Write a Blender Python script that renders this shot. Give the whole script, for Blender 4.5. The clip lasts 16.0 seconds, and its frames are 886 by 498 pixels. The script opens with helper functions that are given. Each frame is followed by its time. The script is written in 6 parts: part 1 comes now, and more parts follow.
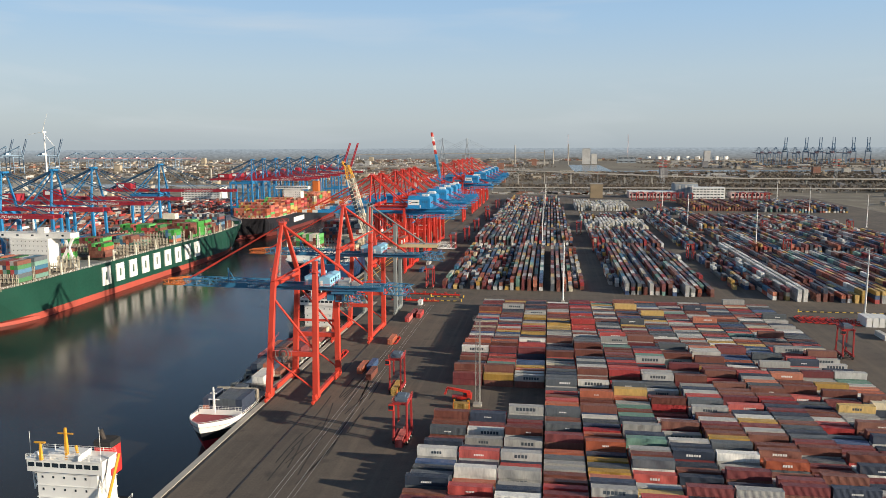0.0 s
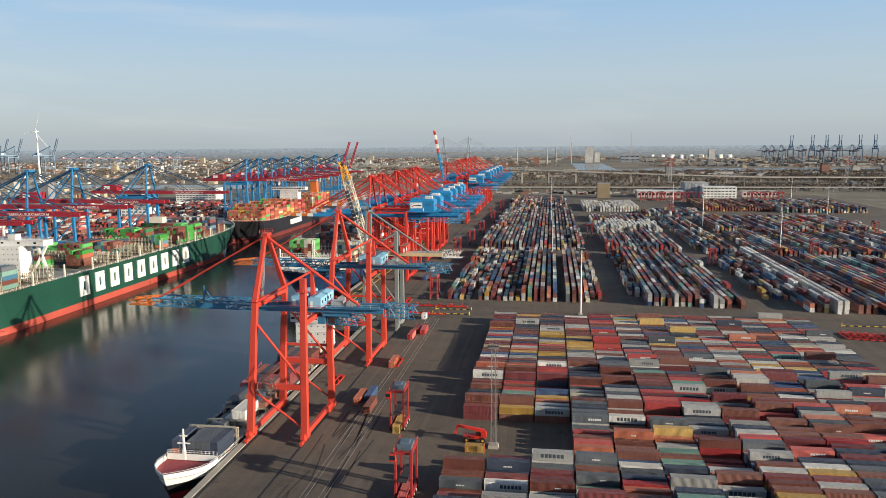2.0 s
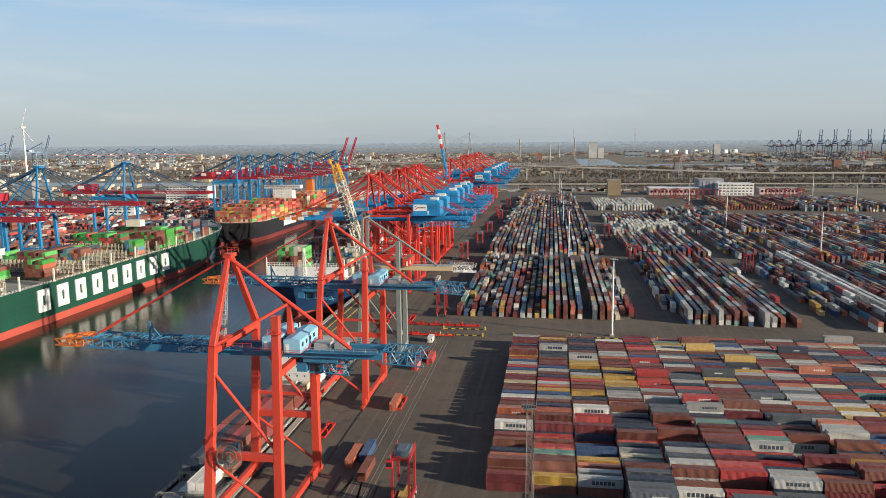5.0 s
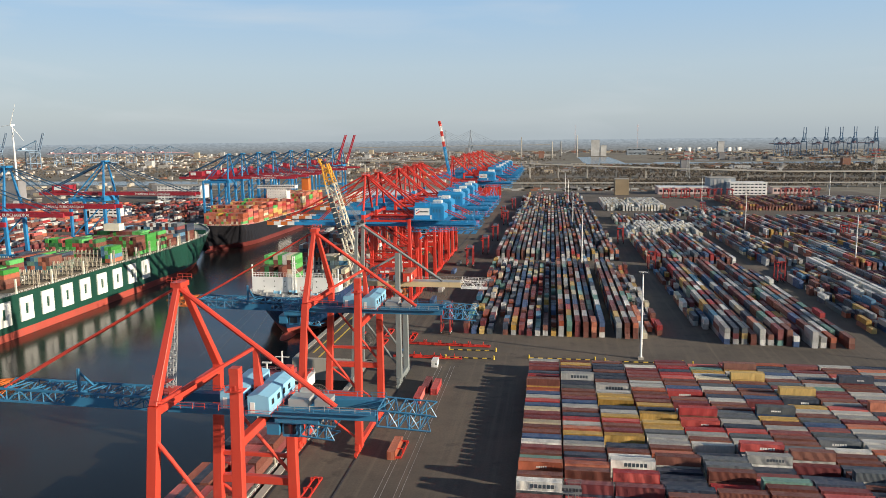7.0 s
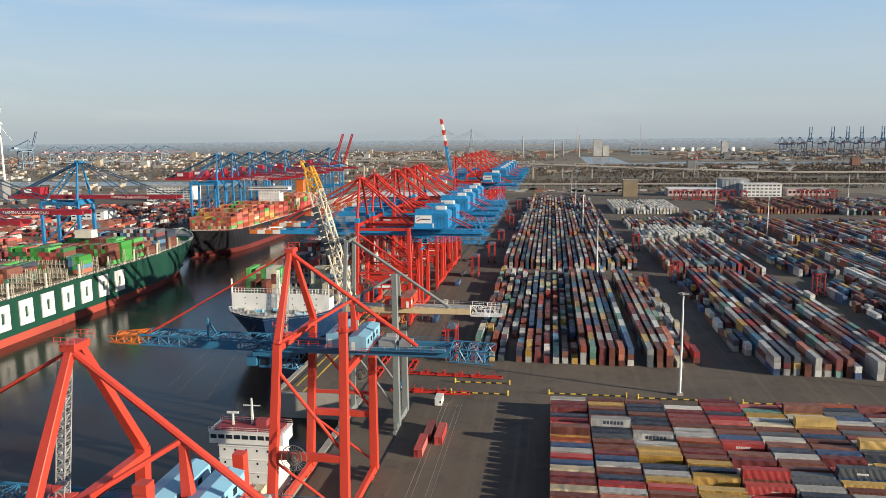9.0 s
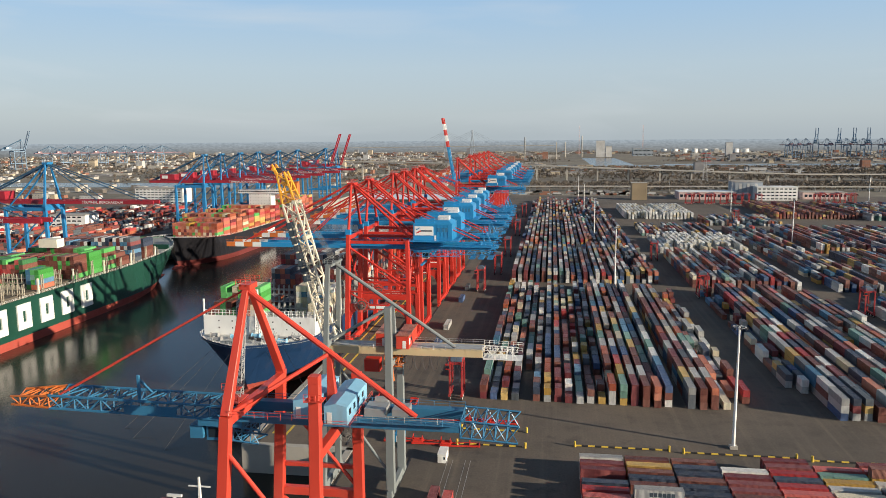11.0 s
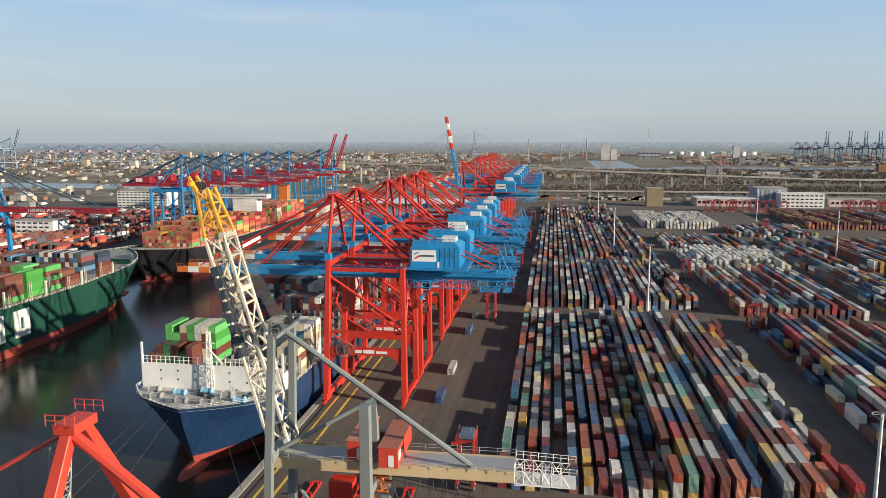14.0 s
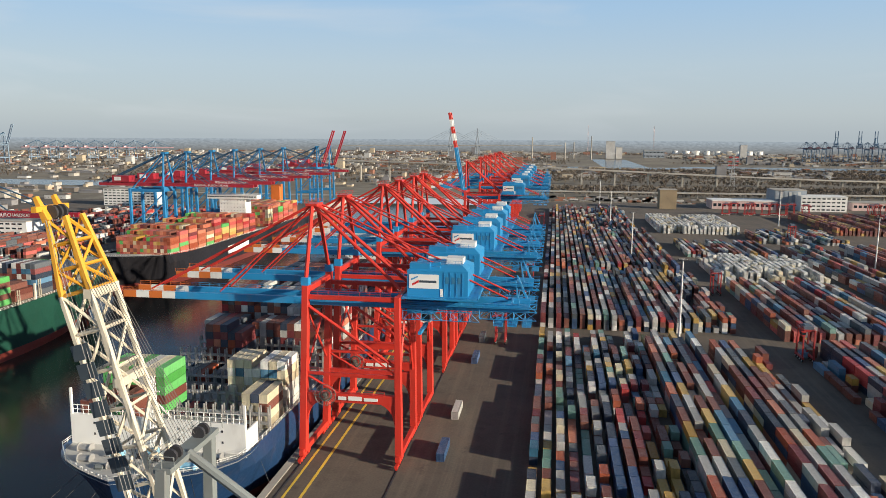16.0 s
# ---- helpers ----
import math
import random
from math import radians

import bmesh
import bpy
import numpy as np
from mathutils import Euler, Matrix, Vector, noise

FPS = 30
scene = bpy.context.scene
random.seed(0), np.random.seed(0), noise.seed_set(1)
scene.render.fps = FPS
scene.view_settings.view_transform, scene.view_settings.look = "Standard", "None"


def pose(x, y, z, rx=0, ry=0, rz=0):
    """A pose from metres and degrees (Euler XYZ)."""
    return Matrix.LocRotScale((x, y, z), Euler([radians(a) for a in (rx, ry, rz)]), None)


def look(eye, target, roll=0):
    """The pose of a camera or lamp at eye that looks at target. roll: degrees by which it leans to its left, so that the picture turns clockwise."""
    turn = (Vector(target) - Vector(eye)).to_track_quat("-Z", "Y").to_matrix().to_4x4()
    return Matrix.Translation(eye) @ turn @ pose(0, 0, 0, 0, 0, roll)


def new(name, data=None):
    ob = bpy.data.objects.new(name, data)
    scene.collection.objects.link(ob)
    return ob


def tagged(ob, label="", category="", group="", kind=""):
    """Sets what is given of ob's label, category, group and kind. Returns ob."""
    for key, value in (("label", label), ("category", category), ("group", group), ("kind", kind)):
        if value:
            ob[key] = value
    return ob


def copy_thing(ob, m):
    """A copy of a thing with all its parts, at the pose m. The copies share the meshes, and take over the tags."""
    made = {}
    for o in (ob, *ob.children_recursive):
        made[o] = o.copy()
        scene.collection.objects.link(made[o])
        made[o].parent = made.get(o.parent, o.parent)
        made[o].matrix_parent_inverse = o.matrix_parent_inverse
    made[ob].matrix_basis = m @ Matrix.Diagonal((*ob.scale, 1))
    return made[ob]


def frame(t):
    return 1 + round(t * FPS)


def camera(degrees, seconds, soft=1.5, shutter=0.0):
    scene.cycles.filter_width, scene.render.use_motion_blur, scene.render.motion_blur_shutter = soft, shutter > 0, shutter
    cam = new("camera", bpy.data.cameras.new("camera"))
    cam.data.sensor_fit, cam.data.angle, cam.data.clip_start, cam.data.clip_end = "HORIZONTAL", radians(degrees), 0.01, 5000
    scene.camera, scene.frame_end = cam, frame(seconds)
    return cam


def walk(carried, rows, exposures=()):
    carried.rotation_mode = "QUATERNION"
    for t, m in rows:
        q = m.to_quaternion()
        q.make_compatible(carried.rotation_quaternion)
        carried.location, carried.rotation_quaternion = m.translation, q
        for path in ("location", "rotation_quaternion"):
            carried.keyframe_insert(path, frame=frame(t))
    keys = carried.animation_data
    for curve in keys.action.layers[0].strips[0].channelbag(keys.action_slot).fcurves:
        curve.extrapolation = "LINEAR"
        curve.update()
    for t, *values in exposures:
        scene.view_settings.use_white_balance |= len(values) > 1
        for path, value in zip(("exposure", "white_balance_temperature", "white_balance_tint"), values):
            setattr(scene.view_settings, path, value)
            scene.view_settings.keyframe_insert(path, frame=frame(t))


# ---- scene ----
cam = camera(61.8, 16.0, soft=0.65)
# seconds, x, y, z, pitch, yaw, lean: y runs along the quay
PATH = [
    (0.0, 8.74, -39.62, 97.04, -8.04, 8.26, -0.23),
    (0.5, 6.56, -29.02, 96.98, -8.04, 8.29, -0.27),
    (1.0, 4.43, -19.03, 96.91, -8.06, 8.31, -0.31),
    (1.5, 2.33, -9.44, 96.82, -8.09, 8.33, -0.35),
    (2.0, 0.24, -0.08, 96.71, -8.13, 8.34, -0.39),
    (2.5, -1.84, 9.19, 96.60, -8.18, 8.35, -0.42),
    (3.0, -3.93, 18.49, 96.48, -8.23, 8.36, -0.45),
    (3.5, -6.04, 27.91, 96.35, -8.29, 8.37, -0.48),
    (4.0, -8.16, 37.51, 96.21, -8.35, 8.37, -0.50),
    (4.5, -10.31, 47.34, 96.06, -8.40, 8.37, -0.52),
    (5.0, -12.48, 57.44, 95.91, -8.45, 8.37, -0.54),
    (5.5, -14.66, 67.80, 95.75, -8.50, 8.37, -0.55),
    (6.0, -16.86, 78.42, 95.60, -8.54, 8.37, -0.56),
    (6.5, -19.06, 89.30, 95.44, -8.58, 8.37, -0.57),
    (7.0, -21.27, 100.40, 95.28, -8.61, 8.37, -0.57),
    (7.5, -23.48, 111.70, 95.12, -8.63, 8.37, -0.56),
    (8.0, -25.67, 123.15, 94.97, -8.64, 8.36, -0.55),
    (8.5, -27.85, 134.72, 94.82, -8.65, 8.36, -0.54),
    (9.0, -30.00, 146.35, 94.68, -8.64, 8.36, -0.52),
    (9.5, -32.12, 158.02, 94.54, -8.64, 8.36, -0.50),
    (10.0, -34.21, 169.69, 94.41, -8.62, 8.36, -0.47),
    (10.5, -36.27, 181.32, 94.29, -8.60, 8.36, -0.44),
    (11.0, -38.28, 192.89, 94.18, -8.58, 8.36, -0.40),
    (11.5, -40.26, 204.39, 94.08, -8.56, 8.37, -0.35),
    (12.0, -42.21, 215.82, 94.00, -8.53, 8.37, -0.30),
    (12.5, -44.13, 227.19, 93.92, -8.51, 8.38, -0.24),
    (13.0, -46.03, 238.53, 93.87, -8.50, 8.39, -0.18),
    (13.5, -47.92, 249.90, 93.83, -8.49, 8.41, -0.11),
    (14.0, -49.82, 261.37, 93.81, -8.49, 8.42, -0.03),
    (14.5, -51.76, 273.04, 93.80, -8.51, 8.44, 0.06),
    (15.0, -53.74, 285.01, 93.82, -8.55, 8.47, 0.15),
    (15.5, -55.81, 297.46, 93.86, -8.60, 8.49, 0.25),
    (16.0, -58.00, 310.54, 93.92, -8.69, 8.53, 0.36),
]
PATH = [(t, look((x, y, z), (x - math.sin(radians(w)) * math.cos(radians(p)), y + math.cos(radians(w)) * math.cos(radians(p)), z + math.sin(radians(p))), r)) for t, x, y, z, p, w, r in PATH]
walk(cam, PATH)


# ---- light ----
SUN = Vector((0.925, -0.29, 0.259)).normalized()
sun = new("sun", bpy.data.lights.new("sun", "SUN"))
sun.data.energy, sun.data.angle, sun.data.color = 7.5, radians(0.6), (1.0, 0.865, 0.68)
sun.matrix_world = look(SUN * 900, (0, 0, 0))
world = bpy.data.worlds.new("sky")
scene.world = world
world.use_nodes = True
wn = world.node_tree
sky = wn.nodes.new("ShaderNodeTexSky")
sky.sky_type, sky.sun_disc = "NISHITA", False
sky.sun_elevation, sky.sun_rotation = math.asin(SUN.z), math.atan2(SUN.x, SUN.y)
sky.altitude, sky.air_density, sky.dust_density, sky.ozone_density = 50, 1.0, 1.0, 2.0
# thin high haze in front of the clear sky: bluer overhead, pale towards the horizon, with faint streaks
tc = wn.nodes.new("ShaderNodeTexCoord")
sep = wn.nodes.new("ShaderNodeSeparateXYZ")
wn.links.new(tc.outputs["Generated"], sep.inputs[0])
ramp = wn.nodes.new("ShaderNodeValToRGB")
ramp.color_ramp.elements[0].position, ramp.color_ramp.elements[0].color = 0.0, (0.455, 0.525, 0.575, 1)
ramp.color_ramp.elements[1].position, ramp.color_ramp.elements[1].color = 0.9, (0.05, 0.085, 0.16, 1)
for at, c in ((0.03, (0.51, 0.585, 0.63)), (0.09, (0.50, 0.62, 0.715)), (0.16, (0.40, 0.59, 0.80)), (0.24, (0.30, 0.51, 0.80)), (0.42, (0.11, 0.18, 0.29))):
    e = ramp.color_ramp.elements.new(at)
    e.color = (*c, 1)
wn.links.new(sep.outputs[2], ramp.inputs[0])
streak = wn.nodes.new("ShaderNodeTexNoise")
streak.inputs["Scale"].default_value, streak.inputs["Detail"].default_value, streak.inputs["Distortion"].default_value = 1.0, 6, 0.6
smap = wn.nodes.new("ShaderNodeMapping")
smap.inputs["Scale"].default_value, smap.inputs["Rotation"].default_value = (2.0, 5.0, 16.0), (0.0, 0.12, 0.4)
wn.links.new(tc.outputs["Generated"], smap.inputs[0])
wn.links.new(smap.outputs[0], streak.inputs["Vector"])
srange = wn.nodes.new("ShaderNodeMapRange")
for i, v in enumerate((0.48, 0.75, 0.0, 0.55)):
    srange.inputs[i + 1].default_value = v
wn.links.new(streak.outputs[0], srange.inputs[0])
cloud = wn.nodes.new("ShaderNodeMix")
cloud.data_type = "RGBA"
cloud.inputs[7].default_value = (0.64, 0.70, 0.76, 1)
wn.links.new(srange.outputs[0], cloud.inputs[0])
wn.links.new(ramp.outputs[0], cloud.inputs[6])
scaled = wn.nodes.new("ShaderNodeVectorMath")
scaled.operation = "SCALE"
scaled.inputs[3].default_value = 0.12
wn.links.new(sky.outputs[0], scaled.inputs[0])
veil = wn.nodes.new("ShaderNodeMix")
veil.data_type = "RGBA"
veil.inputs[0].default_value = 0.86
wn.links.new(scaled.outputs[0], veil.inputs[6])
wn.links.new(cloud.outputs[2], veil.inputs[7])
wn.links.new(veil.outputs[2], wn.nodes["Background"].inputs[0])
wn.nodes["Background"].inputs[1].default_value = 1.0


# ---- materials ----
def node(nt, kind, **values):
    n = nt.nodes.new(kind)
    for k, v in values.items():
        n.inputs[k].default_value = v
    return n


def noise_at(nt, scale, detail=4.0, stretch=(1, 1, 1)):
    """Noise over the world's metres."""
    geo = nt.nodes.new("ShaderNodeNewGeometry")
    m = nt.nodes.new("ShaderNodeMapping")
    m.inputs["Scale"].default_value = stretch
    n = node(nt, "ShaderNodeTexNoise", Scale=scale, Detail=detail, Roughness=0.6)
    nt.links.new(geo.outputs["Position"], m.inputs[0])
    nt.links.new(m.outputs[0], n.inputs["Vector"])
    return n.outputs[0]


def spread(nt, fac, lo, hi, a, b):
    n = nt.nodes.new("ShaderNodeMapRange")
    n.clamp = True
    for i, v in enumerate((lo, hi, a, b)):
        n.inputs[i + 1].default_value = v
    nt.links.new(fac, n.inputs[0])
    return n.outputs[0]


def mixed(nt, fac, a, b):
    n = nt.nodes.new("ShaderNodeMix")
    n.data_type = "RGBA"
    for sock, v in ((n.inputs[0], fac), (n.inputs[6], a), (n.inputs[7], b)):
        if isinstance(v, (tuple, float, int)):
            sock.default_value = (*v, 1) if isinstance(v, tuple) else v
        else:
            nt.links.new(v, sock)
    return n.outputs[2]


def times(nt, col, fac):
    n = nt.nodes.new("ShaderNodeVectorMath")
    n.operation = "MULTIPLY"
    nt.links.new(col, n.inputs[0])
    nt.links.new(fac, n.inputs[1])
    return n.outputs[0]


def base(name):
    m = bpy.data.materials.new(name)
    m.use_nodes = True
    nt = m.node_tree
    return m, nt, nt.nodes["Principled BSDF"]


def paint(name, col, rough=0.5, metal=0.0, worn=(0.2, 0.13, 0.09), wear=0.35, grain=0.25, big=0.04, bump=0.0):
    """Painted or bare surface: fading at a large scale, stains and grain at a small one."""
    m, nt, p = base(name)
    a = spread(nt, noise_at(nt, big, 3), 0.3, 0.7, 0.82, 1.14)
    s = spread(nt, noise_at(nt, grain, 8, (1, 1, 0.35)), 0.56, 0.80, 0.0, wear)
    c = times(nt, mixed(nt, s, col, worn), a)
    nt.links.new(c, p.inputs["Base Color"])
    nt.links.new(spread(nt, noise_at(nt, grain * 3, 4), 0.3, 0.7, rough * 0.8, min(1, rough * 1.2)), p.inputs["Roughness"])
    p.inputs["Metallic"].default_value = metal
    if bump:
        b = node(nt, "ShaderNodeBump", Strength=0.6, Distance=bump)
        nt.links.new(noise_at(nt, grain * 4, 6), b.inputs["Height"])
        nt.links.new(b.outputs[0], p.inputs["Normal"])
    return m


def box_steel(name, col):
    """Container paint: each box faded a little differently, rust and dirt, pressed ribs."""
    m, nt, p = base(name)
    geo = nt.nodes.new("ShaderNodeNewGeometry")
    obi = nt.nodes.new("ShaderNodeObjectInfo")
    add = nt.nodes.new("ShaderNodeMath")
    add.operation = "ADD"
    nt.links.new(geo.outputs["Random Per Island"], add.inputs[0])
    nt.links.new(obi.outputs["Random"], add.inputs[1])
    fr = nt.nodes.new("ShaderNodeMath")
    fr.operation = "FRACT"
    nt.links.new(add.outputs[0], fr.inputs[0])
    hsv = node(nt, "ShaderNodeHueSaturation", Color=(*col, 1))
    nt.links.new(spread(nt, fr.outputs[0], 0, 1, 0.495, 0.505), hsv.inputs["Hue"])
    nt.links.new(spread(nt, fr.outputs[0], 0, 1, 1.0, 0.82), hsv.inputs["Saturation"])
    nt.links.new(spread(nt, fr.outputs[0], 0, 1, 0.62, 1.12), hsv.inputs["Value"])
    rust = spread(nt, noise_at(nt, 0.35, 8, (1, 1, 0.5)), 0.58, 0.8, 0.0, 0.4)
    grime = spread(nt, noise_at(nt, 1.6, 6, (1, 1, 0.25)), 0.35, 0.75, 1.12, 0.8)
    nz = nt.nodes.new("ShaderNodeSeparateXYZ")
    nt.links.new(geo.outputs["True Normal"], nz.inputs[0])
    # dust and droppings settle on the roofs
    dust = nt.nodes.new("ShaderNodeMath")
    dust.operation = "MULTIPLY"
    nt.links.new(spread(nt, nz.outputs[2], 0.6, 0.9, 0.0, 1.0), dust.inputs[0])
    nt.links.new(spread(nt, noise_at(nt, 0.6, 6), 0.4, 0.72, 0.0, 0.22), dust.inputs[1])
    c = mixed(nt, rust, hsv.outputs[0], (0.13, 0.085, 0.06))
    c = times(nt, mixed(nt, dust.outputs[0], c, (0.34, 0.30, 0.26)), grime)
    nt.links.new(c, p.inputs["Base Color"])
    p.inputs["Roughness"].default_value = 0.55
    xyz = nt.nodes.new("ShaderNodeSeparateXYZ")
    nt.links.new(geo.outputs["Position"], xyz.inputs[0])
    s = nt.nodes.new("ShaderNodeMath")
    s.operation = "ADD"
    nt.links.new(xyz.outputs[0], s.inputs[0])
    nt.links.new(xyz.outputs[1], s.inputs[1])
    w = nt.nodes.new("ShaderNodeMath")
    w.operation = "MULTIPLY"
    w.inputs[1].default_value = 22.0
    nt.links.new(s.outputs[0], w.inputs[0])
    sn = nt.nodes.new("ShaderNodeMath")
    sn.operation = "SINE"
    nt.links.new(w.outputs[0], sn.inputs[0])
    b = node(nt, "ShaderNodeBump", Strength=0.5, Distance=0.04)
    nt.links.new(sn.outputs[0], b.inputs["Height"])
    nt.links.new(b.outputs[0], p.inputs["Normal"])
    return m


def ground_mat(name, cols, scale, rough=0.9, stain=0.5, tracks=False):
    m, nt, p = base(name)
    c = mixed(nt, spread(nt, noise_at(nt, scale, 6), 0.38, 0.62, 0, 1), cols[0], cols[1])
    c = mixed(nt, spread(nt, noise_at(nt, scale * 6, 8), 0.5, 0.72, 0, stain), c, cols[2])
    if tracks:
        c = mixed(nt, spread(nt, noise_at(nt, 0.35, 5, (1, 0.02, 1)), 0.5, 0.75, 0, 0.6), c, cols[3])
        c = mixed(nt, spread(nt, noise_at(nt, 0.09, 7), 0.60, 0.70, 0, 0.7), c, cols[2])
    c = times(nt, c, spread(nt, noise_at(nt, 1.5, 6), 0.3, 0.7, 0.85, 1.15))
    nt.links.new(c, p.inputs["Base Color"])
    p.inputs["Roughness"].default_value = rough
    return m


def water_mat(name, col, ripple=0.05, scale=0.22):
    m, nt, p = base(name)
    c = mixed(nt, spread(nt, noise_at(nt, 0.008, 4), 0.35, 0.65, 0, 1), col, tuple(v * 1.5 for v in col))
    nt.links.new(c, p.inputs["Base Color"])
    p.inputs["Roughness"].default_value = 0.17
    p.inputs["IOR"].default_value = 1.33
    b = node(nt, "ShaderNodeBump", Strength=0.5, Distance=ripple)
    nt.links.new(noise_at(nt, scale, 7, (1, 0.6, 1)), b.inputs["Height"])
    nt.links.new(b.outputs[0], p.inputs["Normal"])
    return m


PAL = dict(
    brown=(0.20, 0.058, 0.036), maroon=(0.20, 0.028, 0.032), red=(0.50, 0.035, 0.028), orange=(0.48, 0.11, 0.038),
    navy=(0.032, 0.050, 0.090), blue=(0.03, 0.085, 0.21), sky=(0.05, 0.20, 0.34), grey=(0.44, 0.44, 0.42),
    white=(0.72, 0.71, 0.66), green=(0.04, 0.20, 0.06), lime=(0.06, 0.40, 0.06), yellow=(0.55, 0.33, 0.05), teal=(0.16, 0.33, 0.27),
    slate=(0.10, 0.12, 0.14), cream=(0.64, 0.56, 0.38))
PALETTE_ORDER = list(PAL)
BOX = [box_steel("container_" + k, v) for k, v in PAL.items()]
IDX = {k: i for i, k in enumerate(PALETTE_ORDER)}
MARK_W = paint("marking_white", (0.72, 0.72, 0.70), 0.6)
MARK_D = paint("marking_dark", (0.05, 0.07, 0.09), 0.6)
BOXM = BOX + [MARK_W, MARK_D]
IW, ID = len(BOX), len(BOX) + 1

ST_RED = paint("dull_red_vehicle_paint", (0.33, 0.028, 0.028), 0.5)
CR_OLD = paint("orange_red_crane_paint", (0.58, 0.058, 0.034), 0.42, wear=0.25)
CR_RED = paint("red_crane_paint", (0.54, 0.035, 0.022), 0.42, wear=0.25)
CR_DK = paint("dark_red_paint", (0.34, 0.02, 0.035), 0.5)
CR_BLUE = paint("blue_crane_paint", (0.02, 0.235, 0.50), 0.42, wear=0.3)
CR_SLB = paint("slate_blue_boom_paint", (0.035, 0.17, 0.31), 0.45, wear=0.4)
REEL = paint("dark_reel_steel", (0.13, 0.12, 0.11), 0.6)
LATT = paint("dull_grey_lattice", (0.20, 0.20, 0.19), 0.6)
BAND = paint("dull_dark_red_band", (0.14, 0.025, 0.022), 0.6)
CR_LBL = paint("light_blue_house_paint", (0.24, 0.50, 0.68), 0.5, wear=0.3)
CR_BBK = paint("bright_blue_crane_paint", (0.02, 0.19, 0.42), 0.45, wear=0.2)
CR_GREY = paint("grey_crane_paint", (0.20, 0.225, 0.225), 0.5, wear=0.3)
CR_WHITE = paint("cream_white_boom_paint", (0.66, 0.60, 0.48), 0.5, wear=0.45)
CR_STAIN = paint("rust_stained_cream_paint", (0.55, 0.44, 0.26), 0.6, worn=(0.28, 0.15, 0.07), wear=0.8)
CR_YEL = paint("yellow_boom_paint", (0.70, 0.34, 0.03), 0.5, wear=0.3)
CR_ORG = paint("orange_tip_paint", (0.62, 0.16, 0.03), 0.5)
DARK = paint("dark_steel", (0.035, 0.035, 0.04), 0.6)
RUBBER = paint("black_rubber", (0.02, 0.02, 0.02), 0.85)
ROPE = paint("steel_rope", (0.10, 0.10, 0.10), 0.5, metal=0.6)
GALV = paint("galvanised_steel", (0.42, 0.42, 0.41), 0.5, metal=0.4)
WHITE = paint("white_paint", (0.76, 0.76, 0.73), 0.45, wear=0.3)
BEIGE = paint("weathered_beige_steel", (0.42, 0.38, 0.30), 0.6, wear=0.5)
CREAM = paint("cream_ship_paint", (0.72, 0.68, 0.56), 0.45, wear=0.3)
CONC = paint("concrete", (0.36, 0.34, 0.30), 0.9, worn=(0.16, 0.15, 0.13), bump=0.05)
YEL = paint("yellow_road_paint", (0.66, 0.47, 0.06), 0.7, wear=0.5)
GLASS = paint("dark_window_glass", (0.02, 0.03, 0.04), 0.08, wear=0.0)
HULL_G = paint("green_hull_paint", (0.010, 0.058, 0.040), 0.45, worn=(0.03, 0.06, 0.05), wear=0.3)
HULL_B = paint("navy_hull_paint", (0.012, 0.040, 0.105), 0.42, wear=0.15)
HULL_K = paint("black_hull_paint", (0.014, 0.014, 0.018), 0.45, wear=0.2)
BOOT = paint("red_antifouling", (0.36, 0.065, 0.045), 0.6, worn=(0.20, 0.10, 0.08), wear=0.5)
DECK = paint("grey_deck_paint", (0.27, 0.28, 0.27), 0.7, worn=(0.2, 0.13, 0.09), wear=0.5)
FOREDECK = paint("light_grey_deck_paint", (0.46, 0.46, 0.44), 0.7, worn=(0.25, 0.17, 0.12), wear=0.5)
HATCH = paint("dark_hatch_paint", (0.11, 0.095, 0.075), 0.75, worn=(0.22, 0.17, 0.12), wear=0.6)
DECK_R = paint("dark_red_deck_paint", (0.30, 0.05, 0.06), 0.7)
FUNNEL = paint("red_funnel_paint", (0.55, 0.03, 0.03), 0.5)
ENGINE = paint("slate_engine_deck", (0.10, 0.14, 0.19), 0.6)
TYRE = paint("tyre_mark_rubber", (0.030, 0.028, 0.026), 0.9)
ASPH = ground_mat("terminal_asphalt", ((0.125, 0.102, 0.080), (0.085, 0.072, 0.059), (0.045, 0.040, 0.036), (0.165, 0.135, 0.102)), 0.02, tracks=True)
LAND = ground_mat("far_land", ((0.20, 0.175, 0.13), (0.13, 0.115, 0.085), (0.36, 0.33, 0.28)), 0.004, stain=0.5)
WATER = water_mat("harbour_water", (0.020, 0.017, 0.012), 0.07)
RIVER = water_mat("river_water", (0.05, 0.055, 0.055), 0.03)
WOOD = paint("brown_bare_twigs", (0.155, 0.125, 0.098), 0.95, worn=(0.12, 0.12, 0.075), wear=0.6, grain=0.012, big=0.006)


